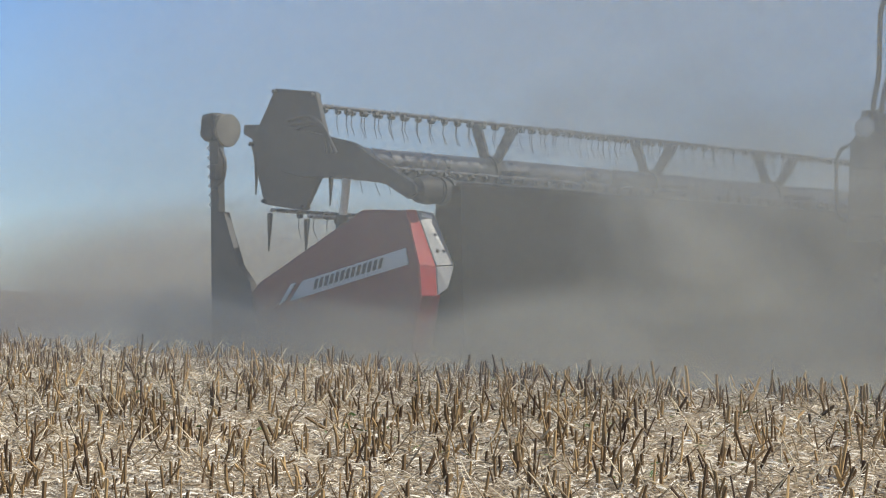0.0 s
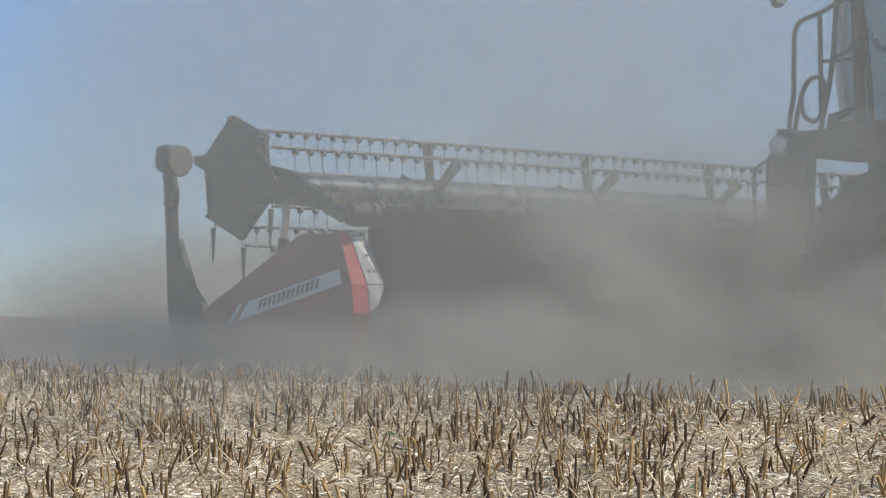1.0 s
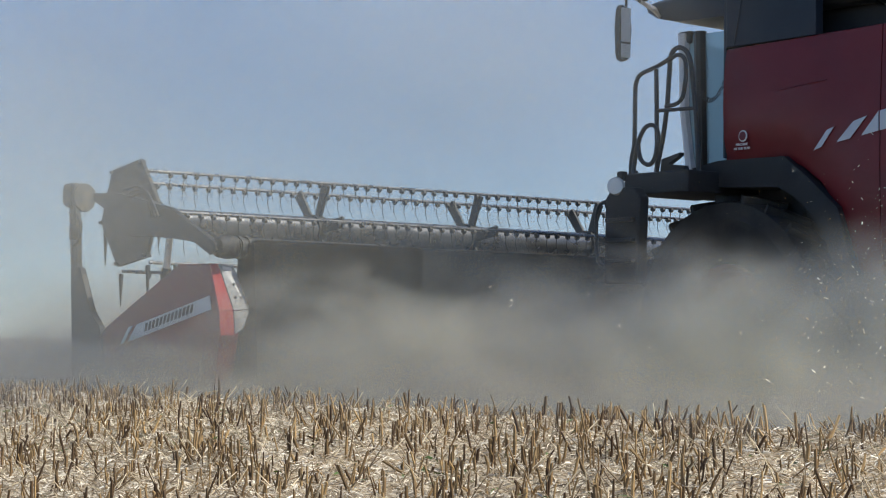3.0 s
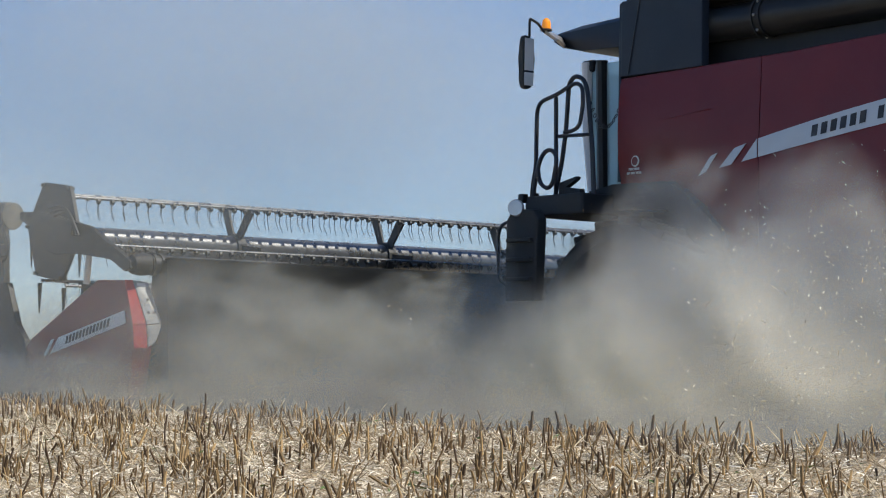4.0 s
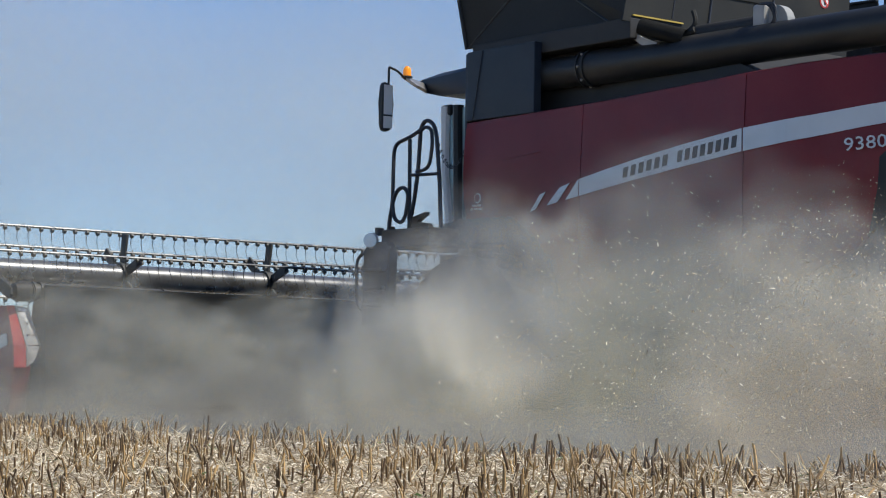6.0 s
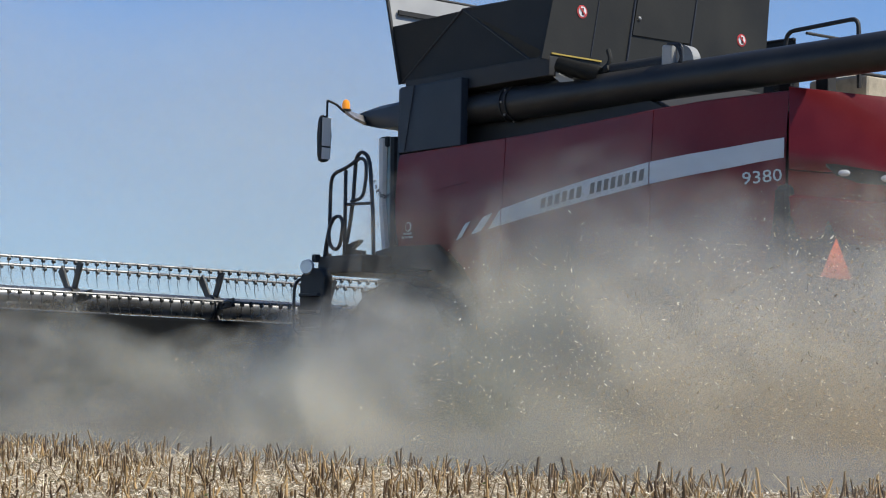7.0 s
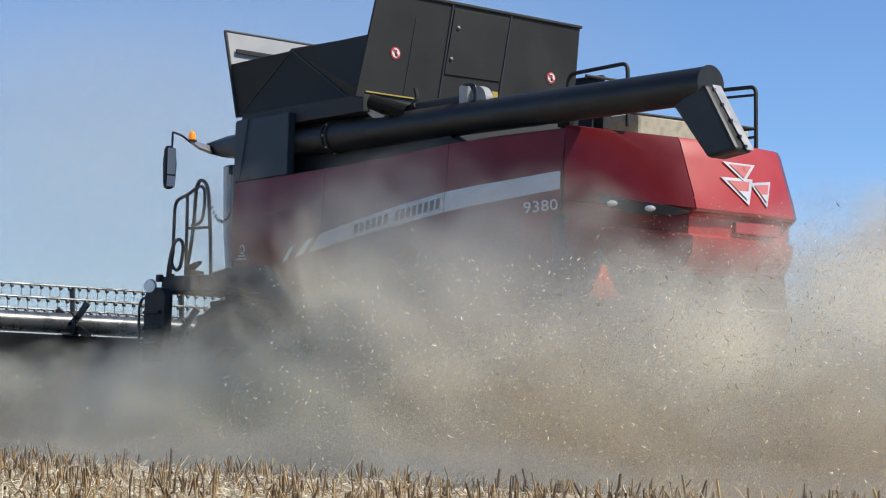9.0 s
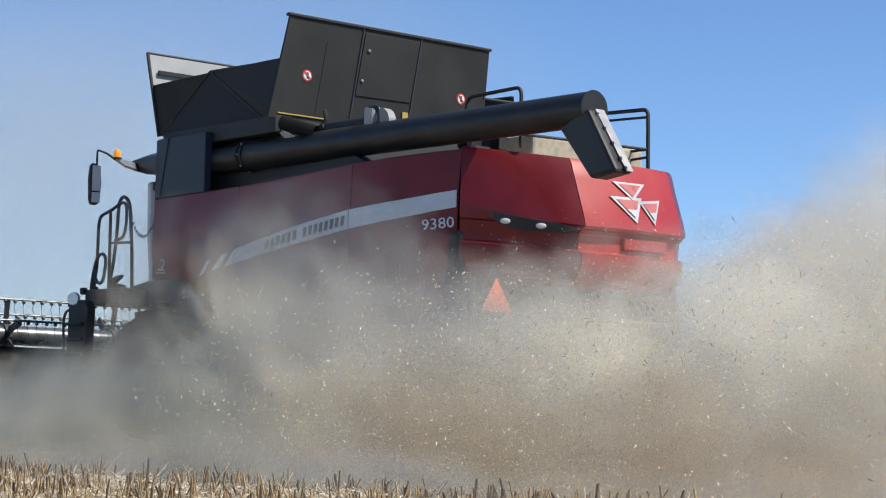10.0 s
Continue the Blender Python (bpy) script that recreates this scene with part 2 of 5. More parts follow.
# ---- ground ----
def ground_z(x, y):
    """The near bank rises to a low crest beside the harvester's track and falls behind it to the level field."""
    xx = min(max(x, -17.0), 6.0)
    bank = 0.412 + 0.003 * (xx + 4.6) + 0.11 * (min(y, 6.1) - 6.0)
    bank = max(bank, -0.45)
    k = min(max((y - 6.0) / 1.15, 0.0), 1.0)
    k = k * k * (3 - 2 * k)
    z = bank * (1 - k)
    if x < -17 or x > 6:
        z *= max(0.0, 1 - (max(-17 - x, x - 6)) / 20)
    return z + 0.012 * noise.noise((x * 1.7, y * 1.7, 0)) + 0.006 * noise.noise((x * 6, y * 6, 3))


def build_ground():
    bm = B()
    xs = [-3000, -800, -200, -80, -40, -28, -22] + [-18 + 0.15 * i for i in range(140)] + [5, 8, 14, 26, 60, 200, 800, 3000]
    ys = [-3000, -800, -200, -60, -20, -8, -3, 0, 1.0, 1.8] + [2.4 + 0.12 * i for i in range(44)] + [8, 9, 11, 14, 20, 30, 60, 120, 300, 800, 3000]
    grid = [[bm.verts.new((x, y, ground_z(x, y) if abs(x) < 60 and abs(y) < 60 else 0.0)) for x in xs] for y in ys]
    for a, b in zip(grid, grid[1:]):
        for i in range(len(xs) - 1):
            bm.faces.new((a[i], a[i + 1], b[i + 1], b[i]))
    ob = part("ground", bm, SOIL, None, "pale straw-littered stubble field", True)
    tagged(ob, kind="structure", category="ground")


build_ground()


def build_stubble(rng):
    """Cut stalks in loose rows along the drive, some leaning or split."""
    verts, faces = [], []

    def stalk(base, tip, r0, r1, seg=5):
        d = (tip - base).normalized()
        s = d.orthogonal().normalized()
        u = d.cross(s)
        k = len(verts)
        mid = (base + tip) / 2 + s * rng.uniform(-0.004, 0.004)
        slant = rng.uniform(-0.6, 0.6)
        for p, r, sl in ((base, r0, 0), (mid, (r0 + r1) / 2, 0), (tip, r1, slant)):
            for q in range(seg):
                c, s2 = math.cos(6.2832 * q / seg), math.sin(6.2832 * q / seg)
                verts.append(p + (s * c + u * s2) * r + d * (sl * c * r * 2))
        for row in (0, seg):
            for q in range(seg):
                faces.append((k + row + q, k + row + (q + 1) % seg, k + row + seg + (q + 1) % seg, k + row + seg + q))
        faces.append(tuple(k + 2 * seg + q for q in range(seg)))

    y = 0.8
    while y < 7.0:
        x = -15.5
        while x < 1.0:
            x += rng.expovariate(1 / 0.075)
            if rng.random() < 0.12:
                x += rng.uniform(0.1, 0.5)
            tuft = rng.choice((1, 1, 1, 2, 3, 4))
            for _ in range(tuft):
                px, py = x + rng.gauss(0, 0.02), y + rng.gauss(0, 0.045)
                h = min(max(rng.gauss(0.080, 0.026), 0.028), 0.135) * (1.25 if rng.random() < 0.06 else 1)
                lean = rng.gauss(0, 0.17 + 0.06 * tuft) if rng.random() < 0.8 else rng.gauss(0, 0.6)
                turn = rng.uniform(0, 6.28)
                base = Vector((px, py, ground_z(px, py) - 0.01))
                tip = base + Vector((math.sin(lean) * math.cos(turn), math.sin(lean) * math.sin(turn), math.cos(lean))) * h
                h *= lerp([(4.2, 1.0), (5.6, 0.6)], py)
                r = rng.uniform(0.003, 0.0075) / (1 + 0.12 * (tuft - 1))
                stalk(base, tip, r * 1.12, r * 0.92)
                if rng.random() < 0.14:
                    a = base.lerp(tip, rng.uniform(0.2, 0.6))
                    t2 = rng.uniform(0, 6.28)
                    stalk(a, a + Vector((0.5 * math.cos(t2), 0.5 * math.sin(t2), 0.8)).normalized() * h * 0.6, r * 0.5, r * 0.35, 4)
        y += rng.gauss(0.14, 0.02)
    me = bpy.data.meshes.new("stubble")
    me.from_pydata(verts, [], faces)
    me.materials.append(STALK)
    tagged(new("stubble", me), "brown cut rapeseed stubble standing in rows", "stubble", kind="stuff")
    # thin snapped stems that lie slantwise over the crest
    verts.clear(), faces.clear()
    for _ in range(5200):
        py = rng.uniform(3.6, 6.7)
        px = rng.uniform(-15, 0)
        base = Vector((px, py, ground_z(px, py)))
        t2, e = rng.uniform(0, 6.28), rng.uniform(0.2, 1.0)
        tip = base + Vector((math.cos(t2) * math.cos(e), math.sin(t2) * math.cos(e), math.sin(e))) * rng.uniform(0.05, 0.15)
        stalk(base, tip, rng.uniform(0.0020, 0.0034), 0.0016, 4)
    me = bpy.data.meshes.new("snapped_stems")
    me.from_pydata(verts, [], faces)
    me.materials.append(STEM)
    tagged(new("snapped_stems", me), "pale thin snapped stems lying slantwise over the stubble", "straw", kind="stuff")


def build_litter(rng, name, count, material, lo, hi, label, ymin=2.2, ymax=6.9, wide=0.0021):
    verts, faces = [], []
    for i in range(count):
        py = math.sqrt(rng.uniform(ymin ** 2, ymax ** 2))
        px = rng.uniform(-2.3 * py - 0.3, -0.62 * py + 0.3) if i % 6 else rng.uniform(-16, 1)
        z = ground_z(px, py) + rng.uniform(0.002, 0.02)
        t, l, w = rng.uniform(0, 6.28), rng.uniform(lo, hi) / 2, rng.uniform(0.5, 1.5) * wide
        d, s = Vector((math.cos(t), math.sin(t), rng.gauss(0, 0.25))), Vector((-math.sin(t), math.cos(t), rng.gauss(0, 0.6)))
        c, k = Vector((px, py, z)), len(verts)
        lift = Vector((0, 0, rng.uniform(-0.1, 0.35) * l))
        verts += [c - d * l - s * w, c - d * l + s * w, c + s * w + lift, c - s * w + lift, c + d * l + s * w * 0.6, c + d * l - s * w * 0.6]
        faces += [(k, k + 1, k + 2, k + 3), (k + 3, k + 2, k + 4, k + 5)]
    me = bpy.data.meshes.new(name)
    me.from_pydata(verts, [], faces)
    me.materials.append(material)
    tagged(new(name, me), label, "straw", kind="stuff")


build_stubble(random.Random(5))
build_litter(random.Random(6), "straw_litter", 210000, STRAW, 0.008, 0.05, "pale chopped straw lying on the stubble field", 2.2, 6.9, 0.0015)
build_litter(random.Random(9), "green_sprouts", 700, LEAFY, 0.03, 0.07, "sparse green regrowth between the stubble", 4.4, 6.6, 0.003)


# ---- combine harvester: x to its rear, y to its right, z up from the wheel track ----
combine = tagged(new("combine_harvester"), "red combine harvester with raised dark grain tank, driving through dust", "combine harvester")
SIDE_TOP = [(0.0, 2.91), (1.7, 2.94), (3.15, 3.0), (4.1, 3.07), (4.5, 3.09)]
TAPER = [(0.0, 0.0), (3.18, 0.0), (3.6, 0.08), (4.24, 0.345)]


def side_panel(x0, x1, sgn, bottom):
    """One pressed panel of the side, slightly bulged, with a turned-in lower edge."""
    bm = B()
    rows = []
    n = 8
    for i in range(n + 1):
        x = x0 + (x1 - x0) * i / n
        zt, zb = lerp(SIDE_TOP, x), lerp(bottom, x)
        tp = lerp(TAPER, x)
        row = [(x, sgn * (1.55 - tp), zt + 0.012)]
        for j in range(9):
            f = j / 8
            z = zt + (zb - zt) * f
            row.append((x, sgn * (1.585 - tp + 0.03 * math.sin(math.pi * f) - 0.05 * max(0, f - 0.75)), z))
        row.append((x, sgn * (1.50 - tp), zb - 0.01))
        rows.append(row)
    return loft(bm, rows, 0.012)


ARCH = [(0.0, 2.10), (0.63, 2.08), (0.88, 1.93), (1.10, 1.66), (1.25, 1.25), (1.5, 1.15)]
for sgn in (-1, 1):
    part("front_side_panel", side_panel(0.004, 1.448, sgn, ARCH), RED_SHADED, combine, "shaded red side panel over the wheel", True)
    part("middle_side_panel", side_panel(1.456, 3.178, sgn, [(1.4, 1.15), (3.2, 1.15)]), RED_SHADED, combine, "red side panel with a pale band", True)
    part("rear_side_panel", side_panel(3.186, 4.235, sgn, [(3.1, 1.15), (3.6, 1.5), (4.2, 1.85)]), RED_SHADED, combine, "red side panel with silver number", True)

# crease on the front panel
bm = B()
tube(bm, [(0.10, -1.604, 2.535), (0.55, -1.6125, 2.565), (0.98, -1.6145, 2.60)], 0.0035, 6)
part("panel_crease", bm, RED_SHADED, combine)

PLAN = [(4.243, 1.25), (4.34, 1.165), (4.45, 1.06), (4.6, 0.90), (4.75, 0.73), (4.858, 0.572)]
REAR = [(4.862, -0.564), (4.90, -0.3), (4.912, 0.0), (4.90, 0.3), (4.864, 0.604)]


def hood_point(x, y, z, out):
    k = min(1.0, max(0.0, (x - 4.1) / 0.6))
    return (x + out * k, y * (1 + 0.25 * out * (1 - k)), z + 0.10 * max(0.0, 4.87 - x) / 0.77)


def hood(pts, z_rows, thick=0.012):
    """Loft a plan line through rows of (z, outward)."""
    bm = B()
    return loft(bm, [[hood_point(x, y, z, out) for x, y in pts] for z, out in z_rows], thick)


def on_hood(y, z, lift=0.0):
    """A point of the rear skin at y and about z."""
    x = lerp([(-y0, x0) for x0, y0 in PLAN] + [(yy, xx) for xx, yy in REAR], y)
    q = hood_point(x, y, z, lerp(sorted((zz, o) for zz, o in UPPER), z))
    return Vector((q[0] + lift, q[1] - lift * (0.8 if y < -0.57 else 0), q[2]))


UPPER = [(3.035, -0.10), (3.025, -0.03), (2.99, 0.0), (2.85, 0.05), (2.7, 0.105), (2.55, 0.16), (2.44, 0.19), (2.415, 0.16)]
LOWER = [(2.405, 0.15), (2.38, 0.11), (2.24, 0.10), (2.215, 0.16), (2.08, 0.14), (1.97, 0.06), (1.93, -0.08)]
for sgn in (-1, 1):
    pts = [(x, sgn * y if sgn < 0 else y + 0.04) for x, y in PLAN]
    part("corner_panel", hood(pts, UPPER), RED_SHADED, combine, "shaded red rounded rear corner panel", True)
    part("lower_corner_panel", hood(pts, LOWER), RED_SHADED, combine, "red lower rear corner panel", True)
# the rear takes the lightened red, sunlight put into its colour
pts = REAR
REAR_HOOD = part("rear_hood", hood(pts, UPPER), RED_SUNLIT, combine, "sunlit red rear hood with a silver emblem", True)
part("lower_rear_hood", hood(pts, LOWER), RED_SUNLIT, combine, "red lower rear cover", True)


def emblem_triangles():
    """Three chrome triangles standing on their points, with red middles."""
    for t in ([(-0.174, 2.857), (0.214, 2.862), (0.02, 2.70)], [(-0.25, 2.721), (0.131, 2.732), (0.001, 2.503)], [(0.085, 2.70), (0.365, 2.734), (0.229, 2.502)]):
        bm = B()
        slab(bm, [on_hood(y, z, 0.008) for y, z in t], Vector((0.007, 0, 0)))
        part("emblem_triangle", bm, CHROME, REAR_HOOD, "chrome emblem triangle")
        c = (sum(q[0] for q in t) / 3, sum(q[1] for q in t) / 3)
        for k, material, lift in ((0.68, PINK, 0.017),):
            bm = B()
            slab(bm, [on_hood(c[0] + (y - c[0]) * k, c[1] + (z - c[1]) * k, lift) for y, z in t], Vector((0.003, 0, 0)))
            part("emblem_centre", bm, material, REAR_HOOD)
        if t[0][1] < 2.8:
            bm = B()
            tip = [(c[0] + (y - c[0]) * 0.68, c[1] + (z - c[1]) * 0.68) for y, z in t]
            tip = [(tip[2][0] + (y - tip[2][0]) * 0.45, tip[2][1] + (z - tip[2][1]) * 0.45) for y, z in tip]
            slab(bm, [on_hood(y, z, 0.021) for y, z in tip], Vector((0.002, 0, 0)))
            part("emblem_tip", bm, CHROME, REAR_HOOD)


emblem_triangles()

# black lamp strip in the corner panel with two clear lamps
bm = B()
ys = [-1.11, -1.06, -0.97, -0.85, -0.7, -0.60]
hi = [on_hood(y, z, 0.03) for y, z in zip(ys, (2.47, 2.47, 2.455, 2.44, 2.425, 2.41))]
lo = [on_hood(y, z, 0.03) for y, z in zip(ys, (2.45, 2.39, 2.35, 2.345, 2.36, 2.39))]
loft(bm, [hi, lo], 0.02)
lamp_strip = part("lamp_strip", bm, DARK, combine, "black recessed lamp strip")
for y, z in ((-1.03, 2.41), (-0.84, 2.395)):
    bm = B()
    bmesh.ops.create_uvsphere(bm, u_segments=14, v_segments=8, radius=0.5)
    bmesh.ops.scale(bm, vec=(0.045, 0.09, 0.05), verts=bm.verts)
    bmesh.ops.rotate(bm, cent=(0, 0, 0), matrix=Matrix.Rotation(radians(-40), 3, "Z"), verts=bm.verts)
    bmesh.ops.translate(bm, vec=on_hood(y, z, 0.045), verts=bm.verts)
    part("rear_lamp", bm, LENS, lamp_strip, "clear oval rear lamp", True)

# slow-vehicle triangle on its bracket, the plate holder and the pale lower board
bm = B()
slab(bm, [(4.62, -1.33, 1.70), (4.62, -0.99, 1.70), (4.62, -1.16, 1.985)], Vector((0.006, 0, 0)), 0.002)
part("warning_triangle", bm, ORANGE, combine, "orange slow-vehicle warning triangle")
bm = B()
box(bm, 4.2, 4.615, -1.18, -1.14, 1.76, 1.80)
part("triangle_bracket", bm, DARK, combine)
bm = B()
box(bm, 4.7, 5.12, -0.25, 0.45, 1.65, 1.67, 0.004)
part("spreader_board", bm, WHITE, combine, "pale straw deflector board")
bm = B()
box(bm, 4.98, 5.05, -0.10, 0.42, 2.27, 2.37, 0.012)
part("plate_holder", bm, RED_SUNLIT, combine, "red blank plate holder")

# pale band on the side: three slanted bars, then a long band with a dark-lettered zone
def side_y(x):
    return -1.622 + lerp(TAPER, x)


def band_piece(pts, material, name, label="", lift=0.0):
    bm = B()
    slab(bm, [(x, side_y(x) - lift, z) for x, z in pts], Vector((0, -0.004, 0)))
    return part(name, bm, material, combine, label)


band_piece([(0.877, 2.116), (0.945, 2.135), (1.06, 2.268), (0.995, 2.25)], SILVER, "slanted_bar", "silver slanted bar", 0.0)
band_piece([(1.08, 2.158), (1.20, 2.176), (1.345, 2.32), (1.23, 2.292)], SILVER, "slanted_bar", "", 0.0)
band_piece([(1.30, 2.19), (1.447, 2.212), (1.447, 2.345)], SILVER, "band_tip", "", 0.0)
BAND_T = [(1.4, 2.335), (1.92, 2.43), (2.5, 2.52), (3.184, 2.602), (3.758, 2.665), (4.2, 2.732)]
BAND_B = [(1.4, 2.205), (1.92, 2.28), (2.5, 2.355), (3.184, 2.435), (3.758, 2.51), (4.2, 2.586)]
for x0, x1 in ((1.458, 3.176), (3.188, 4.23)):
    bm = B()
    xs = [x0 + (x1 - x0) * i / 6 for i in range(7)]
    loft(bm, [[(x, side_y(x) - 0.003, lerp(BAND_T, x)) for x in xs], [(x, side_y(x) - 0.003, lerp(BAND_B, x)) for x in xs]], 0.004)
    part("side_band", bm, SILVER, combine, "silver band along the side")
# brand lettering reduced to plain dark blocks, letter by letter in size
FRONT_BAND = bpy.data.objects["side_band"]
for word, xa, xb in ((6, 1.95, 2.46), (8, 2.53, 3.155)):
    for i in range(word):
        w = (xb - xa) / word
        a, b = xa + i * w, xa + i * w + w * 0.6
        f = lambda x, k: lerp(BAND_B, x) + k * (lerp(BAND_T, x) - lerp(BAND_B, x))
        bm = B()
        slab(bm, [(a, -1.6265, f(a, 0.24)), (b, -1.6265, f(b, 0.24)), (b + 0.012, -1.6265, f(b, 0.76)), (a + 0.012, -1.6265, f(a, 0.76))], Vector((0, -0.003, 0)))
        part("lettering_bar", bm, INK, FRONT_BAND)


def lettering(text, size, m, material, name, parent, label="", thick=0.003):
    cu = bpy.data.curves.new(name, "FONT")
    cu.body, cu.size, cu.extrude, cu.resolution_u = text, size, thick, 2
    tmp = bpy.data.objects.new("tmp", cu)
    scene.collection.objects.link(tmp)
    me = bpy.data.meshes.new_from_object(tmp.evaluated_get(bpy.context.evaluated_depsgraph_get()))
    bpy.data.objects.remove(tmp)
    me.transform(m)
    me.materials.append(material)
    ob = new(name, me)
    ob.parent = parent
    return tagged(ob, label)


lettering("9380", 0.165, pose(3.96, -1.434, 2.392, 90, -4, 23) @ Matrix.Diagonal((0.95, 0.8, 1, 1)), SILVER, "model_number", combine, "silver number on the red side")
# small round badge with two short lines of print
bm = B()
bmesh.ops.create_circle(bm, cap_ends=True, segments=20, radius=0.042)
bmesh.ops.rotate(bm, cent=(0, 0, 0), matrix=Matrix.Rotation(radians(90), 3, "X"), verts=bm.verts)
bmesh.ops.translate(bm, vec=(0.205, -1.620, 2.265), verts=bm.verts)
bmesh.ops.solidify(bm, geom=bm.faces[:], thickness=0.003)
badge = part("badge", bm, WHITE, combine, "small white round sticker")
bm = B()
bmesh.ops.create_circle(bm, cap_ends=True, segments=20, radius=0.033)
bmesh.ops.rotate(bm, cent=(0, 0, 0), matrix=Matrix.Rotation(radians(90), 3, "X"), verts=bm.verts)
bmesh.ops.translate(bm, vec=(0.205, -1.6245, 2.265), verts=bm.verts)
part("badge_centre", bm, RED_SHADED, badge)
lettering("MACHINE", 0.026, pose(0.14, -1.622, 2.196, 90, 0, 0), WHITE, "badge_print", combine)
lettering("OF THE YEAR", 0.026, pose(0.12, -1.622, 2.166, 90, 0, 0), WHITE, "badge_print", combine)

# slate panel above the front side panel, seam and all
bm = B()
box(bm, 0.012, 0.87, -1.60, -1.52, 2.925, 3.51, 0.008)
part("slate_panel", bm, SLATE, combine, "dark blue-grey panel behind the cab")
bm = B()
tube(bm, [(0.10, -1.606, 2.93), (0.22, -1.606, 3.505)], 0.005, 6)
part("panel_seam", bm, INK, combine)
bm = B()
box(bm, -0.02, 0.010, -1.59, -1.45, 2.12, 3.50, 0.005)
part("front_edge", bm, SLATE, combine)

# dark core: tank hull, frame and threshing body
bm = B()
slab(bm, [(0.03, -1.36, 2.0), (3.2, -1.36, 2.0), (3.2, -1.36, 3.0), (1.9, -1.30, 3.56), (0.03, -1.36, 3.56)], Vector((0, 2.72, 0)))
part("tank_hull", bm, DARK, combine, "dark grain tank hull")
bm = B()
box(bm, 0.05, 4.3, -1.30, 1.30, 0.85, 2.4, 0.05)
part("threshing_body", bm, DARK, combine, "dark threshing body behind the panels")
bm = B()
slab(bm, [(4.2, -1.1, 1.2), (4.6, -1.1, 1.55), (4.35, -1.1, 2.95), (3.0, -1.1, 2.98), (3.0, -1.1, 1.2)], Vector((0, 2.2, 0)))
part("straw_hood", bm, DARK, combine, "dark straw outlet")

# side ledge over the panels and chaff-covered deck
bm = B()
loft(bm, [[(x, -1.56 + lerp(TAPER, x), lerp(SIDE_TOP, x) + 0.008) for x in (0.9, 1.7, 2.4, 3.15, 3.6, 4.08)], [(x, -1.15, lerp(SIDE_TOP, x) + 0.03) for x in (0.9, 1.7, 2.4, 3.15, 3.6, 4.08)]], 0.01)
part("side_ledge", bm, DARK, combine)
bm = B()
box(bm, 3.75, 4.45, -0.80, 0.80, 2.9, 3.08, 0.02)
part("engine_deck", bm, BEIGE, combine, "engine deck covered in pale chaff")
bm = B()
box(bm, 3.85, 4.42, -0.60, 0.75, 3.07, 3.27, 0.03)
part("radiator_cover", bm, BEIGE, combine)

bm = B()
box(bm, -0.02, 1.9, -1.52, -1.34, 3.42, 3.585, 0.01)
part("tank_rim", bm, DARK, combine)
# grain tank extension: front flap, folded side gussets, tall rear flap
bm = B()
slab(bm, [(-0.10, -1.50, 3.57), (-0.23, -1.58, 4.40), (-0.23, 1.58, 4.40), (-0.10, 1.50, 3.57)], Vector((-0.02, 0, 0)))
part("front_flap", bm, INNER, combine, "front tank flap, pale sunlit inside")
bm = B()
tube(bm, [(-0.24, -1.60, 4.41), (-0.24, 1.60, 4.41)], 0.016, 6)
tube(bm, [(-0.10, -1.52, 3.56), (-0.24, -1.60, 4.41)], 0.016, 6)
part("front_flap_rim", bm, DARK, combine)
bm = B()
slab(bm, up([(1.64, 3.565), (1.90, 3.515), (1.95, 3.43), (2.12, 3.365), (2.11, 3.325), (2.01, 3.33)], -1.45), Vector((0, 0.01, 0)))
part("flap_stay", bm, GREY, combine, "pale triangular flap stay")
bm = B()
box(bm, 1.90, 1.910, -1.50, -0.95, 3.596, 3.608)
part("yellow_strip", bm, YELLOW, combine, "thin yellow strip under the flap")
bm = B()
box(bm, -0.19, -0.165, -1.50, 1.5, 4.20, 4.24)
part("flap_rib", bm, DARK, combine)
for sgn in (-1, 1):
    for pts in ([(-0.10, 1.495, 3.57), (-0.175, 1.55, 4.08), (0.655, 1.425, 4.13)], [(-0.09, 1.49, 3.565), (0.66, 1.42, 4.13), (1.60, 1.44, 3.58)], [(0.665, 1.42, 4.135), (1.868, 1.46, 4.12), (1.868, 1.50, 3.60), (1.61, 1.44, 3.585)]):
        bm = B()
        slab(bm, [(x, sgn * y, z) for x, y, z in pts], Vector((0, 0.012 * sgn, 0)))
        part("side_gusset", bm, FLAP, combine, "dark folded side gusset of the grain tank")
    bm = B()
    tube(bm, [(0.66, sgn * 1.435, 4.14), (1.60, sgn * 1.455, 3.585)], 0.011, 6)
    tube(bm, [(-0.10, sgn * 1.50, 3.57), (0.66, sgn * 1.435, 4.14), (1.88, sgn * 1.435, 4.11)], 0.011, 6)
    part("gusset_seam", bm, INK, combine)
bm = B()
slab(bm, [(1.87, -1.60, 3.55), (1.87, 1.02, 3.55), (1.87, 1.10, 4.54), (1.87, -1.38, 4.53)], Vector((0.025, 0, 0)))
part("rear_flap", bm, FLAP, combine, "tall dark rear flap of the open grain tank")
bm = B()
box(bm, 1.85, 1.915, -1.40, 1.12, 4.53, 4.56, 0.008)
part("flap_top_rail", bm, DARK, combine)
for ya, yb in ((-0.51, -0.66), (0.205, 0.05)):  # folding lines of the flap
    bm = B()
    tube(bm, [(1.90, ya, 4.53), (1.90, yb, 3.62)], 0.011, 6)
    part("flap_hinge", bm, INK, combine, "dark hinge line")
bm = B()
tube(bm, [(1.897, -0.94, 4.34), (1.897, -1.065, 3.63)], 0.006, 5)
part("flap_seam", bm, INK, combine, "thin seam in the tank flap")
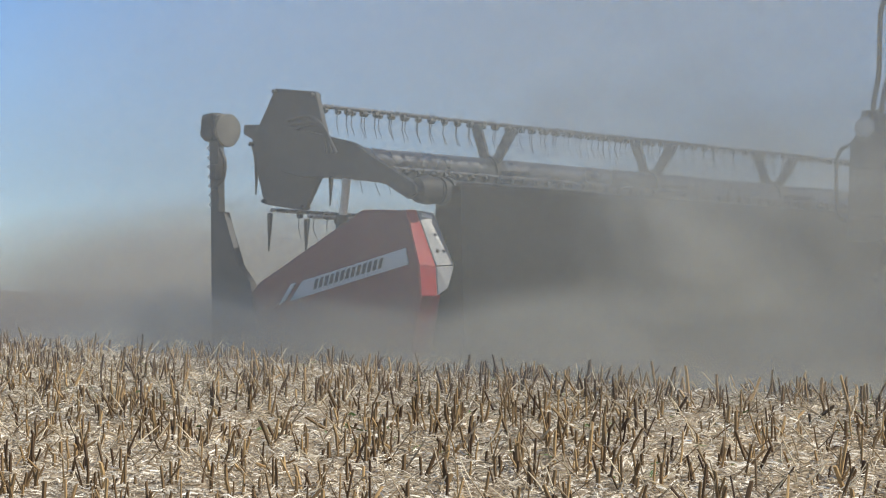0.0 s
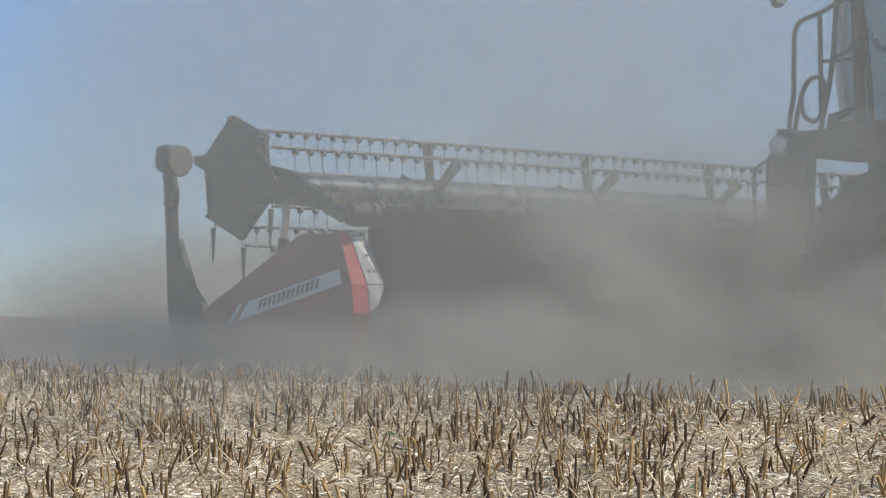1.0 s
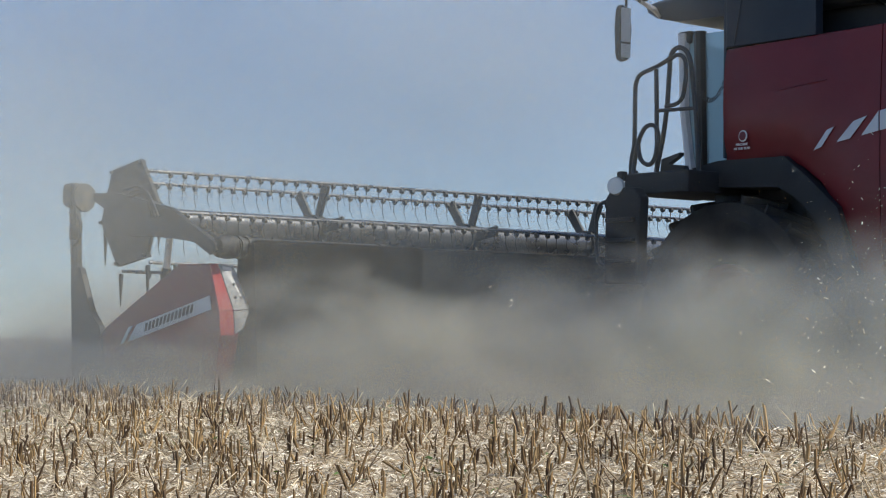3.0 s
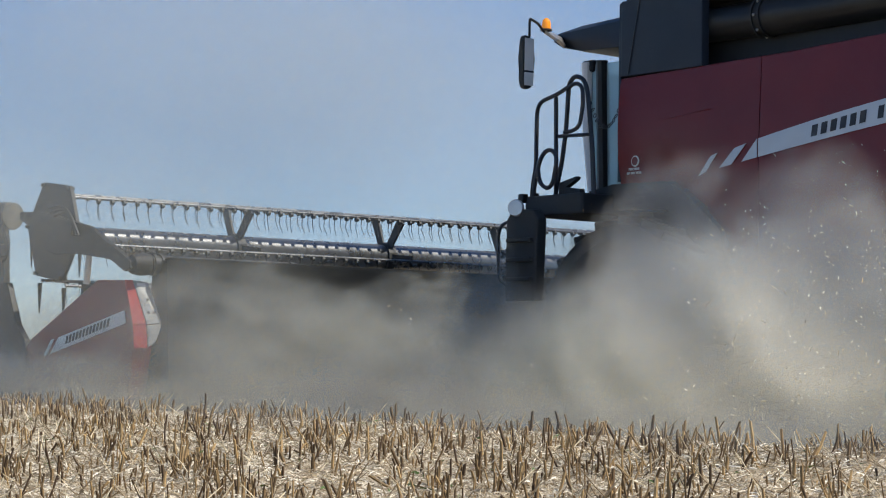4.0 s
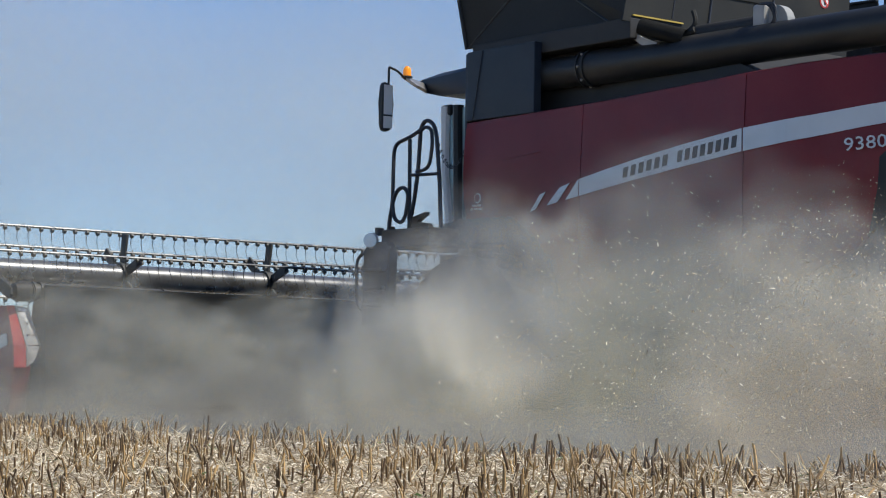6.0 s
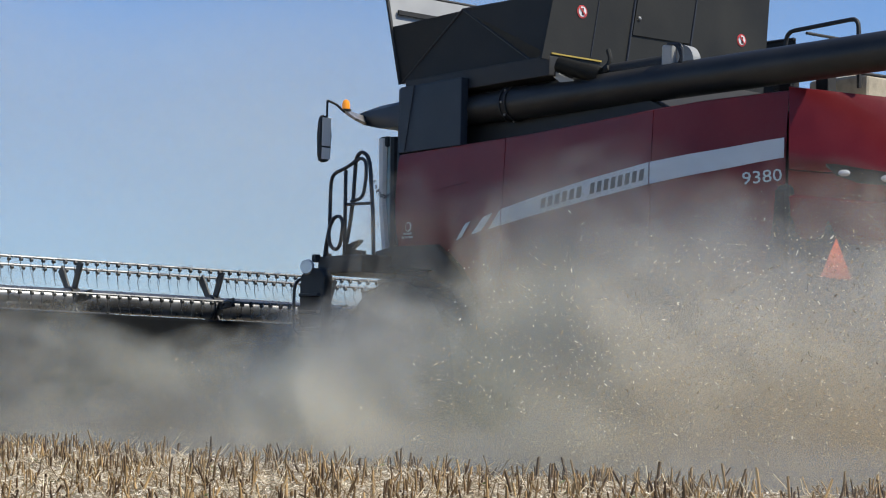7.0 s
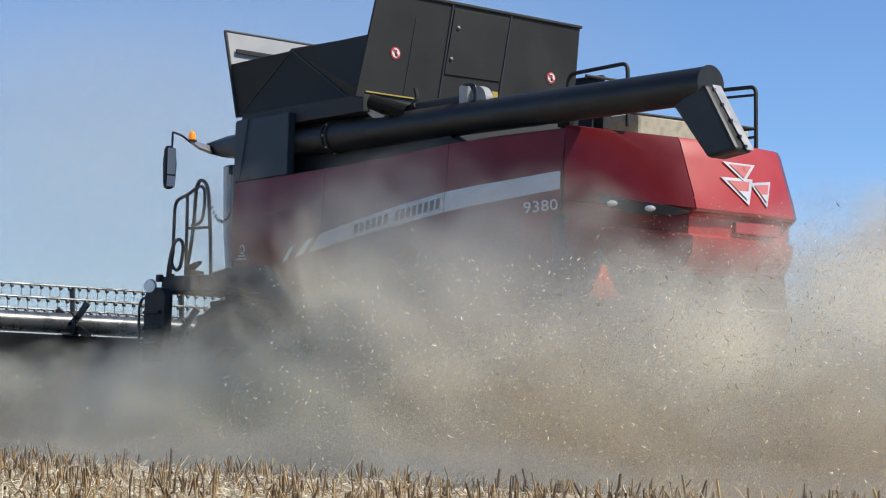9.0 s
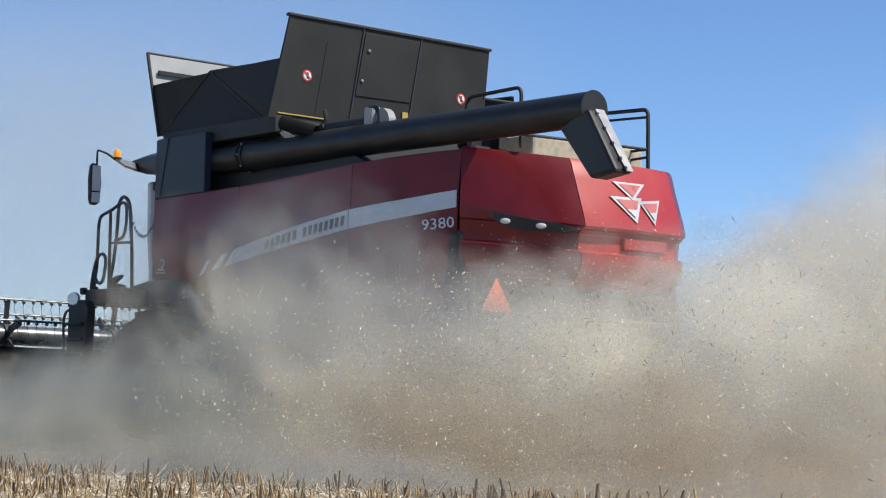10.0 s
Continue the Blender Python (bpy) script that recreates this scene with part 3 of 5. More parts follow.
bm = B()
slab(bm, [(1.897, -0.60, 3.87), (1.897, 0.075, 3.88), (1.897, 0.185, 4.50), (1.897, -0.49, 4.49)], Vector((0.010, 0, 0)), 0.003)
access_door = part("access_door", bm, FLAP, combine, "dark access door in the tank flap")
for y, z in ((-0.45, 4.32), (-0.53, 4.02)):
    bm = B()
    bmesh.ops.create_uvsphere(bm, u_segments=8, v_segments=6, radius=0.018)
    bmesh.ops.translate(bm, vec=(1.912, y, z), verts=bm.verts)
    part("door_latch", bm, STEEL, access_door)


def ban_sign(y, z):
    for r, material, off in ((0.056, SIGN_RED, 0.0), (0.043, WHITE, 0.004)):
        bm = B()
        bmesh.ops.create_circle(bm, cap_ends=True, segments=24, radius=r)
        bmesh.ops.rotate(bm, cent=(0, 0, 0), matrix=Matrix.Rotation(radians(90), 3, "Y"), verts=bm.verts)
        bmesh.ops.translate(bm, vec=(1.900 + off, y, z), verts=bm.verts)
        part("warning_sign", bm, material, combine, "round red-rimmed warning sticker" if off == 0 else "")
    bm = B()
    box(bm, 1.905, 1.908, y - 0.010, y + 0.012, z - 0.030, z + 0.030, 0.002)
    part("sign_symbol", bm, INK, combine)
    bm = B()
    slab(bm, [(1.909, y - 0.036, z + 0.027), (1.909, y - 0.027, z + 0.036), (1.909, y + 0.036, z - 0.027), (1.909, y + 0.027, z - 0.036)], Vector((0.002, 0, 0)))
    part("sign_slash", bm, SIGN_RED, combine)


ban_sign(-1.17, 3.99)
ban_sign(0.73, 4.0)
bm = B()
box(bm, 1.90, 1.91, -0.02, 0.05, 3.70, 3.78)
part("yellow_label", bm, YELLOW, combine, "small yellow label")

# unloading auger folded along the side, with its spout
A0, A1 = Vector((0.60, -1.42, 3.255)), Vector((5.74, -1.17, 3.280))
bm = B()
tube(bm, [A0, A0.lerp(A1, 0.13)], 0.128, 24)
part("auger_tube_base", bm, CHARCOAL, combine, "", True)
bm = B()
tube(bm, [A0.lerp(A1, 0.13), A0.lerp(A1, 0.5), A1], 0.140, 24)
part("auger_tube", bm, CHARCOAL, combine, "long dark grey unloading auger tube", True)
for f in (0.132, 0.145):
    bm = B()
    tube(bm, [A0.lerp(A1, f - 0.002), A0.lerp(A1, f + 0.002)], 0.155, 24)
    flange = part("auger_flange", bm, DARK, combine)
for k in range(8):
    bm = B()
    q = k * math.pi / 4
    c = A0.lerp(A1, 0.139) + Vector((0, math.cos(q) * 0.147, math.sin(q) * 0.147))
    bmesh.ops.create_uvsphere(bm, u_segments=6, v_segments=4, radius=0.012)
    bmesh.ops.translate(bm, vec=c, verts=bm.verts)
    part("flange_bolt", bm, STEEL, flange)
bm = B()
tube(bm, [A1, A1 + Vector((0.012, 0, 0))], 0.146, 28)
part("auger_cap", bm, CHARCOAL, combine, "round end cap of the auger")
outline = [(5.47, 3.135), (5.84, 2.70), (6.14, 2.735), (5.80, 3.27), (5.62, 3.18)]
bm = B()
slab(bm, [(x, -1.295, z) for x, z in outline], Vector((0, 0.19, 0)), 0.03)
part("spout", bm, CHARCOAL, combine, "dark downward spout of the auger")
bm = B()
slab(bm, [(5.807, -1.22, 3.262), (6.146, -1.20, 2.745), (6.146, -1.125, 2.745), (5.807, -1.125, 3.262)], Vector((0.006, 0, 0.003)))
spout_cover = part("spout_cover", bm, STEEL, combine, "pale rubber face of the spout")
for f in (0.06, 0.3, 0.55, 0.8, 0.96):
    bm = B()
    c = Vector((5.812, -1.225, 3.25)).lerp(Vector((6.150, -1.205, 2.75)), f)
    box(bm, c.x - 0.012, c.x + 0.012, c.y - 0.012, c.y + 0.012, c.z - 0.012, c.z + 0.012)
    part("spout_bolt", bm, INK, spout_cover)

# exhaust, air intake cylinder and pulley on the deck
bm = B()
tube(bm, [(2.02, -1.52, 3.495), (2.10, -1.49, 3.465), (2.36, -1.38, 3.38)], 0.068, 18, False)
bmesh.ops.solidify(bm, geom=bm.faces[:], thickness=0.006)
part("exhaust_pipe", bm, FLAP, combine, "dark cut exhaust pipe", True)
bm = B()
tube(bm, rounded([(2.28, -1.36, 3.38), (2.4, -1.3, 3.5), (2.36, -1.3, 3.60)], 0.05), 0.02, 8)
tube(bm, [(2.25, -1.38, 3.36), (2.42, -1.34, 3.44)], 0.03, 8)
part("exhaust_bracket", bm, FLAP, combine)
bm = B()
tube(bm, [(2.30, -1.28, 3.41), (2.36, -1.28, 3.415), (3.05, -1.25, 3.42)], [0.05, 0.072, 0.072], 16)
part("air_cylinder", bm, DARK, combine, "dark round air cylinder", True)
bm = B()
tube(bm, [(3.19, -1.31, 3.40), (3.19, -1.23, 3.40)], 0.135, 24)
part("pulley", bm, GREY, combine, "pale round pulley cover")
bm = B()
box(bm, 3.02, 3.14, -1.36, -1.22, 3.38, 3.55, 0.02)
part("gearbox", bm, GREY, combine)
for k in range(3):
    bm = B()
    tube(bm, rounded([(3.08 + 0.03 * k, -1.35, 3.55), (3.20 + 0.03 * k, -1.37, 3.53), (3.25, -1.36, 3.42 - 0.03 * k), (3.14, -1.35, 3.34)], 0.05), 0.009, 6)
    part("hose", bm, INK, combine)
rngd = random.Random(3)
for k in range(12):
    bm = B()
    x, y, z = 3.5 + 0.07 * k, -1.1 + rngd.uniform(0, 0.3), 3.2 + rngd.uniform(0.05, 0.22)
    if k % 3:
        tube(bm, [(x, y, z), (x + rngd.uniform(0.1, 0.25), y + 0.1, z + rngd.uniform(-0.05, 0.05))], 0.012 + 0.008 * rngd.random(), 7)
    else:
        box(bm, x, x + 0.12, y, y + 0.1, z - 0.15, z + 0.03, 0.01)
    part("deck_fitting", bm, DARK if k % 4 else STEEL, combine)


def rail(name, pts, r=0.016, material=DARK, rr=0.06, label=""):
    bm = B()
    tube(bm, rounded(pts, rr), r, 8)
    return part(name, bm, material, combine, label, True)


rail("deck_rail", [(3.84, -0.9, 3.16), (3.90, -0.9, 3.60), (4.59, -0.9, 3.615), (4.60, -0.9, 3.1)], 0.017, DARK, 0.07, "dark guard rail on the engine deck")
rail("deck_rail", [(3.87, -0.9, 3.36), (4.57, -0.9, 3.39)], 0.012)
rail("deck_rail", [(4.56, -0.9, 3.22), (4.62, 0.6, 3.24)], 0.013)
rail("rear_rail", [(4.05, 0.60, 3.1), (4.05, 0.60, 3.62), (4.62, 0.60, 3.60), (4.63, 0.60, 3.06)], 0.018, DARK, 0.06, "dark guard rail at the rear")
rail("rear_rail", [(4.05, 0.6, 3.55), (4.62, 0.6, 3.53)], 0.012)
rail("rear_rail", [(4.30, 0.60, 3.24), (4.63, 0.60, 3.24)], 0.012)
rail("rear_rail", [(4.30, 0.60, 3.16), (4.63, 0.60, 3.17)], 0.012)
rail("rear_rail", [(4.05, 0.60, 3.60), (4.05, -0.85, 3.58)], 0.012)

# cab: floor, glass, pillars, curved roof
bm = B()
box(bm, -1.30, 0.0, -0.98, 0.98, 1.93, 2.08, 0.03)
part("cab_floor", bm, DARK, combine)
bm = B()
rows = []
for z, xf in ((2.08, -1.04), (2.4, -1.12), (2.8, -1.18), (3.18, -1.16)):
    rows.append([(0.0, -0.98, z), (-0.55, -1.0, z), (xf + 0.18, -1.0, z), (xf, -0.80, z), (xf - 0.10, -0.3, z), (xf - 0.10, 0.3, z), (xf, 0.80, z), (xf + 0.18, 1.0, z), (-0.55, 1.0, z), (0.0, 0.98, z)])
loft(bm, rows, 0.008)
part("cab_glass", bm, GLASS, combine, "pale blue-green curved cab window", True)
for sgn in (-1, 1):
    bm = B()
    tube(bm, [(-0.92, sgn * 0.995, 2.06), (-0.99, sgn * 1.01, 2.6), (-1.0, sgn * 1.01, 3.2)], [0.045, 0.04, 0.05], 8)
    part("cab_pillar", bm, WHITE, combine, "pale front cab pillar", True)
    bm = B()
    tube(bm, [(-0.80, sgn * 1.0, 2.06), (-0.83, sgn * 1.01, 3.2)], 0.05, 8)
    part("door_pillar", bm, CHARCOAL, combine, "dark door pillar", True)
bm = B()
box(bm, -0.06, 0.0, -1.3, 1.3, 2.0, 3.3)
part("cab_rear_wall", bm, DARK, combine)
bm = B()
rows = []
for y in (-1.06, -1.0, -0.7, 0.0, 0.7, 1.0, 1.06):
    k = 1 - 0.05 * (abs(y) / 1.06) ** 2
    zt = 0.06 if abs(y) > 1.03 else (0.015 if abs(y) > 0.95 else 0)
    rows.append([(-1.43 * k, y, 3.405), (-1.45 * k, y, 3.45), (-1.40 * k, y, 3.50 - zt * 0.6), (-1.07, y, 3.535 - zt), (-0.5, y, 3.555 - zt), (0.02, y, 3.56 - zt), (0.02, y, 3.27), (-0.6, y, 3.285), (-1.02, y, 3.297), (-1.32 * k, y, 3.348), (-1.43 * k, y, 3.405)])
loft(bm, rows)
bmesh.ops.holes_fill(bm, edges=[e for e in bm.edges if e.is_boundary])
part("cab_roof", bm, SLATE, combine, "dark slate cab roof", True)
bm = B()
box(bm, -1.05, -0.92, -1.03, -0.93, 3.12, 3.22, 0.02)
part("roof_lamp", bm, DARK, combine)
# amber beacon and turn lamp
bm = B()
tube(bm, [(-1.08, -1.40, 3.43), (-1.08, -1.40, 3.445)], 0.05, 14)
part("beacon_base", bm, DARK, combine)
bm = B()
tube(bm, [(-1.08, -1.40, 3.445), (-1.08, -1.40, 3.49), (-1.08, -1.40, 3.52), (-1.08, -1.40, 3.535)], [0.038, 0.037, 0.030, 0.012], 14)
part("beacon", bm, AMBER, combine, "lit amber rotating beacon", True)
bm = B()
slab(bm, [(-1.10, -1.45, 3.43), (-1.02, -1.34, 3.34), (-1.25, -1.04, 3.34), (-1.30, -1.04, 3.42)], 0.03, 0.006)
part("beacon_arm", bm, STEEL, combine, "pale bracket at the roof corner")
# mirror on its arm
rail("mirror_arm", [(-1.08, -1.42, 3.42), (-0.98, -1.58, 3.46), (-0.885, -1.75, 3.47), (-0.885, -1.75, 3.32)], 0.011, DARK, 0.03)
bm = B()
face = [(-1.80, 2.915), (-1.815, 2.97), (-1.818, 3.15), (-1.81, 3.30), (-1.79, 3.335), (-1.74, 3.325), (-1.705, 3.28), (-1.69, 3.15), (-1.695, 2.98), (-1.72, 2.915), (-1.76, 2.90)]
slab(bm, [(-0.94, y, z) for y, z in face], Vector((0.055, 0, 0)), 0.012)
mirror = part("mirror", bm, DARK, combine, "tall black wing mirror")
for za, zb in ((2.93, 3.035), (3.05, 3.31)):
    bm = B()
    slab(bm, [(-0.884, -1.80, za), (-0.884, -1.705, za), (-0.884, -1.705, zb), (-0.884, -1.80, zb)], Vector((0.004, 0, 0)), 0.002)
    part("mirror_glass", bm, MIRROR, mirror, "silvered mirror glass")

# access platform with its rails and the folded ladder
bm = B()
box(bm, -0.68, -0.02, -1.95, -1.2, 1.86, 2.02, 0.015)
part("platform", bm, DARK, combine, "dark access platform beside the cab")

rail("platform_rail", up([(-0.78, 1.98), (-0.772, 2.14), (-0.738, 2.26), (-0.735, 2.71), (-0.695, 2.78), (-0.50, 2.82), (-0.37, 2.866)], -1.79), 0.017, INK, 0.06, "black tubular platform rail")
rail("platform_rail", up([(-0.53, 2.0), (-0.447, 2.30), (-0.407, 2.535), (-0.38, 2.90), (-0.306, 2.955), (-0.205, 2.91), (-0.164, 2.81), (-0.108, 2.40), (-0.08, 2.0)], -1.775), 0.018, INK, 0.05)
rail("platform_rail", up([(-0.392, 2.847), (-0.296, 2.895), (-0.21, 2.86), (-0.20, 2.72), (-0.233, 2.56), (-0.297, 2.522), (-0.41, 2.515)], -1.79), 0.016, INK, 0.05)
rail("platform_rail", up([(-0.511, 2.80), (-0.495, 2.0)], -1.79), 0.017, INK)
rail("platform_rail", up([(-0.482, 2.49), (-0.12, 2.479)], -1.79), 0.014, INK)
rail("ladder_rail", up([(-0.63, 1.90), (-0.60, 2.12), (-0.546, 2.296), (-0.481, 2.37), (-0.392, 2.37), (-0.345, 2.30), (-0.386, 2.108), (-0.452, 2.067), (-0.542, 2.117), (-0.567, 2.24)], -1.92), 0.017, INK, 0.05, "black looped ladder handle")
bm = B()
slab(bm, up([(-0.78, 1.96), (-0.70, 1.96), (-0.70, 2.06), (-0.76, 2.06)], -1.83), Vector((0, 0.05, 0)), 0.01)
part("rail_socket", bm, DARK, combine)
bm = B()
slab(bm, up([(-0.39, 2.119), (-0.20, 2.158), (-0.21, 2.135), (-0.32, 2.08), (-0.16, 2.06), (-0.15, 2.02), (-0.40, 2.03)], -1.85), Vector((0, 0.05, 0)))
part("gate_latch", bm, DARK, combine)
bm = B()
slab(bm, up([(-0.71, 1.20), (-0.70, 1.83), (-0.646, 1.888), (-0.534, 1.903), (-0.40, 1.90), (-0.335, 1.825), (-0.36, 1.20)], -2.12), Vector((0, 0.10, 0)), 0.015)
ladder = part("ladder", bm, DARK, combine, "dark folded ladder")
for z in (1.35, 1.5, 1.65):
    bm = B()
    box(bm, -0.66, -0.38, -2.16, -2.05, z, z + 0.03, 0.006)
    part("ladder_step", bm, DARK, ladder)
rail("grab_handle", [(-0.66, -2.10, 1.82), (-0.775, -2.10, 1.80), (-0.817, -2.10, 1.73), (-0.811, -2.10, 1.49), (-0.79, -2.10, 1.36), (-0.69, -2.10, 1.32)], 0.014, INK, 0.05, "black grab handle")
bm = B()
tube(bm, [(-0.575, -2.13, 1.915), (-0.560, -2.155, 1.915)], [0.068, 0.060], 18)
part("round_reflector", bm, LENS, combine, "round pale side lamp", True)
bm = B()
box(bm, -0.72, -0.66, -1.99, -1.93, 1.97, 2.04, 0.01)
part("side_marker", bm, DARK, combine)
# safety chain hanging from the rail to the panel
a, b = Vector((-0.14, -1.77, 2.72)), Vector((0.01, -1.59, 2.72))
for k in range(14):
    f = k / 13
    c = a.lerp(b, f) + Vector((0, 0, -0.20 * 4 * f * (1 - f) * 0.9))
    bm = B()
    ang = [(c.x + 0.014 * math.cos(q), c.y + 0.014 * math.sin(q) * (1 if k % 2 else 0.2), c.z + 0.016 * math.sin(q)) for q in (i * math.pi / 4 for i in range(9))]
    tube(bm, ang, 0.004, 5)
    part("chain_link", bm, INK, combine)

# mudguard over the front wheel and its axle
bm = B()
slab(bm, [(-0.29, -1.63, 2.06), (-0.03, -1.63, 2.10), (0.607, -1.63, 2.094), (0.787, -1.63, 1.963), (1.097, -1.63, 1.712), (1.27, -1.63, 1.20), (1.12, -1.63, 1.2), (0.95, -1.63, 1.58), (0.75, -1.63, 1.78), (0.55, -1.63, 1.88), (-0.29, -1.63, 1.92)], Vector((0, 0.7, 0)))
part("mudguard", bm, DARK, combine, "dark mudguard over the front wheel")
bm = B()
box(bm, -0.2, 0.24, -1.5, 1.5, 0.75, 1.05, 0.03)
part("front_axle", bm, DARK, combine)
bm = B()
slab(bm, [(0.0, -0.7, 1.0), (0.0, -0.7, 1.7), (-1.4, -0.7, 1.0), (-1.4, -0.7, 0.4)], Vector((0, 1.4, 0)))
part("feeder_house", bm, DARK, combine, "dark feeder house")


def wheel(x, y, r, w, rim_r, name):
    bm = B()
    prof = [(rim_r * 0.3, 0.1), (rim_r * 0.85, 0.05), (rim_r, 0.42), (rim_r, -0.42), (rim_r * 0.85, -0.2), (rim_r * 0.3, -0.15)]
    rows = [[(rr * math.cos(q), f * w, rr * math.sin(q)) for rr, f in prof] for q in (2 * math.pi * k / 28 for k in range(29))]
    loft(bm, rows)
    bmesh.ops.remove_doubles(bm, verts=bm.verts, dist=1e-4)
    rim = part(name, bm, RED_SHADED, combine, "dusty wheel rim", True)
    rim.location = (x, y, r)
    bm = B()
    prof = [(rim_r, 0.42), (r * 0.8, 0.5), (r * 0.93, 0.48), (r * 0.95, 0.3), (r * 0.95, -0.3), (r * 0.93, -0.48), (r * 0.8, -0.5), (rim_r, -0.42)]
    rows = [[(rr * math.cos(q), f * w, rr * math.sin(q)) for rr, f in prof] for q in (2 * math.pi * k / 36 for k in range(37))]
    loft(bm, rows)
    bmesh.ops.remove_doubles(bm, verts=bm.verts, dist=1e-4)
    for k in range(22):
        for sgn in (-1, 1):
            q = 2 * math.pi * (k + (0.5 if sgn > 0 else 0)) / 22
            q2 = q + 0.22
            u, v = Vector((math.cos(q), 0, math.sin(q))), Vector((math.cos(q2), 0, math.sin(q2)))
            p = [u * r * 0.94 + Vector((0, sgn * w * 0.02, 0)), v * r * 0.93 + Vector((0, sgn * w * 0.48, 0)), v * r * 0.995 + Vector((0, sgn * w * 0.47, 0)), u * r + Vector((0, sgn * w * 0.02, 0))]
            slab(bm, p, 0.06)
    part("tyre", bm, RUBBER, rim, "dusty black lugged tyre")
    return rim


WHEELS = [(wheel(0.02, s * 1.33, 0.93, 0.6, 0.42, "front_wheel"), 0.93) for s in (-1, 1)] + [(wheel(3.75, s * 1.25, 0.6, 0.42, 0.30, "rear_wheel"), 0.6) for s in (-1, 1)]

# ---- header with its reel ----
header = tagged(new("harvester_header"), "wide dark cutting header with turning reel and red end divider", "header")
HUB = Vector((-2.87, 0.0, 1.62))
PLATE = Vector((-2.89, 0.0, 1.68))     # the end plates turn about a higher centre than the bats
bm = B()
slab(bm, [(-1.42, -4.72, 1.42), (-1.60, -4.72, 1.42), (-1.75, -4.72, 0.45), (-2.9, -4.72, 0.22), (-2.9, -4.72, 0.16), (-1.6, -4.72, 0.16), (-1.35, -4.72, 0.5)], Vector((0, 9.44, 0)))
part("header_trough", bm, SHEET, header, "dark steel trough and back wall of the header")
bm = B()
box(bm, -1.68, -1.44, -4.70, 4.70, 1.20, 1.445, 0.03)
part("top_beam", bm, SHEET, header, "dark top beam along the header")
bm = B()
tube(bm, [(-1.56, -4.78, 1.392), (-1.56, -3.58, 1.392)], 0.068, 20)
part("hydraulic_tube", bm, HEADER, header, "thick dusty tube on the header's back", True)
for y in (-4.77, -4.71):
    bm = B()
    tube(bm, [(-1.56, y, 1.392), (-1.56, y + 0.025, 1.392)], 0.08, 20)
    part("tube_collar", bm, HEADER, header)
bm = B()
tube(bm, [(-1.56, -3.57, 1.392), (-1.56, -3.50, 1.39), (-1.56, -3.44, 1.387)], [0.075, 0.07, 0.03], 12)
part("tube_end", bm, HEADER, header)
bm = B()
tube(bm, [(-1.57, -4.95, 1.385), (-1.57, -4.92, 1.388), (-1.57, -4.84, 1.392), (-1.56, -4.78, 1.392)], [0.03, 0.07, 0.085, 0.075], 18)
part("arm_pivot", bm, DARK, header, "dark rounded pivot of the reel arm", True)
bm = B()
tube(bm, [(-2.25, -4.68, 0.52), (-2.25, 4.68, 0.52)], 0.25, 20)
part("intake_auger", bm, STEEL, header, "worn intake auger", True)
bm = B()
box(bm, -3.02, -2.88, -4.7, 4.7, 0.16, 0.22)
part("cutter_bar", bm, STEEL, header)
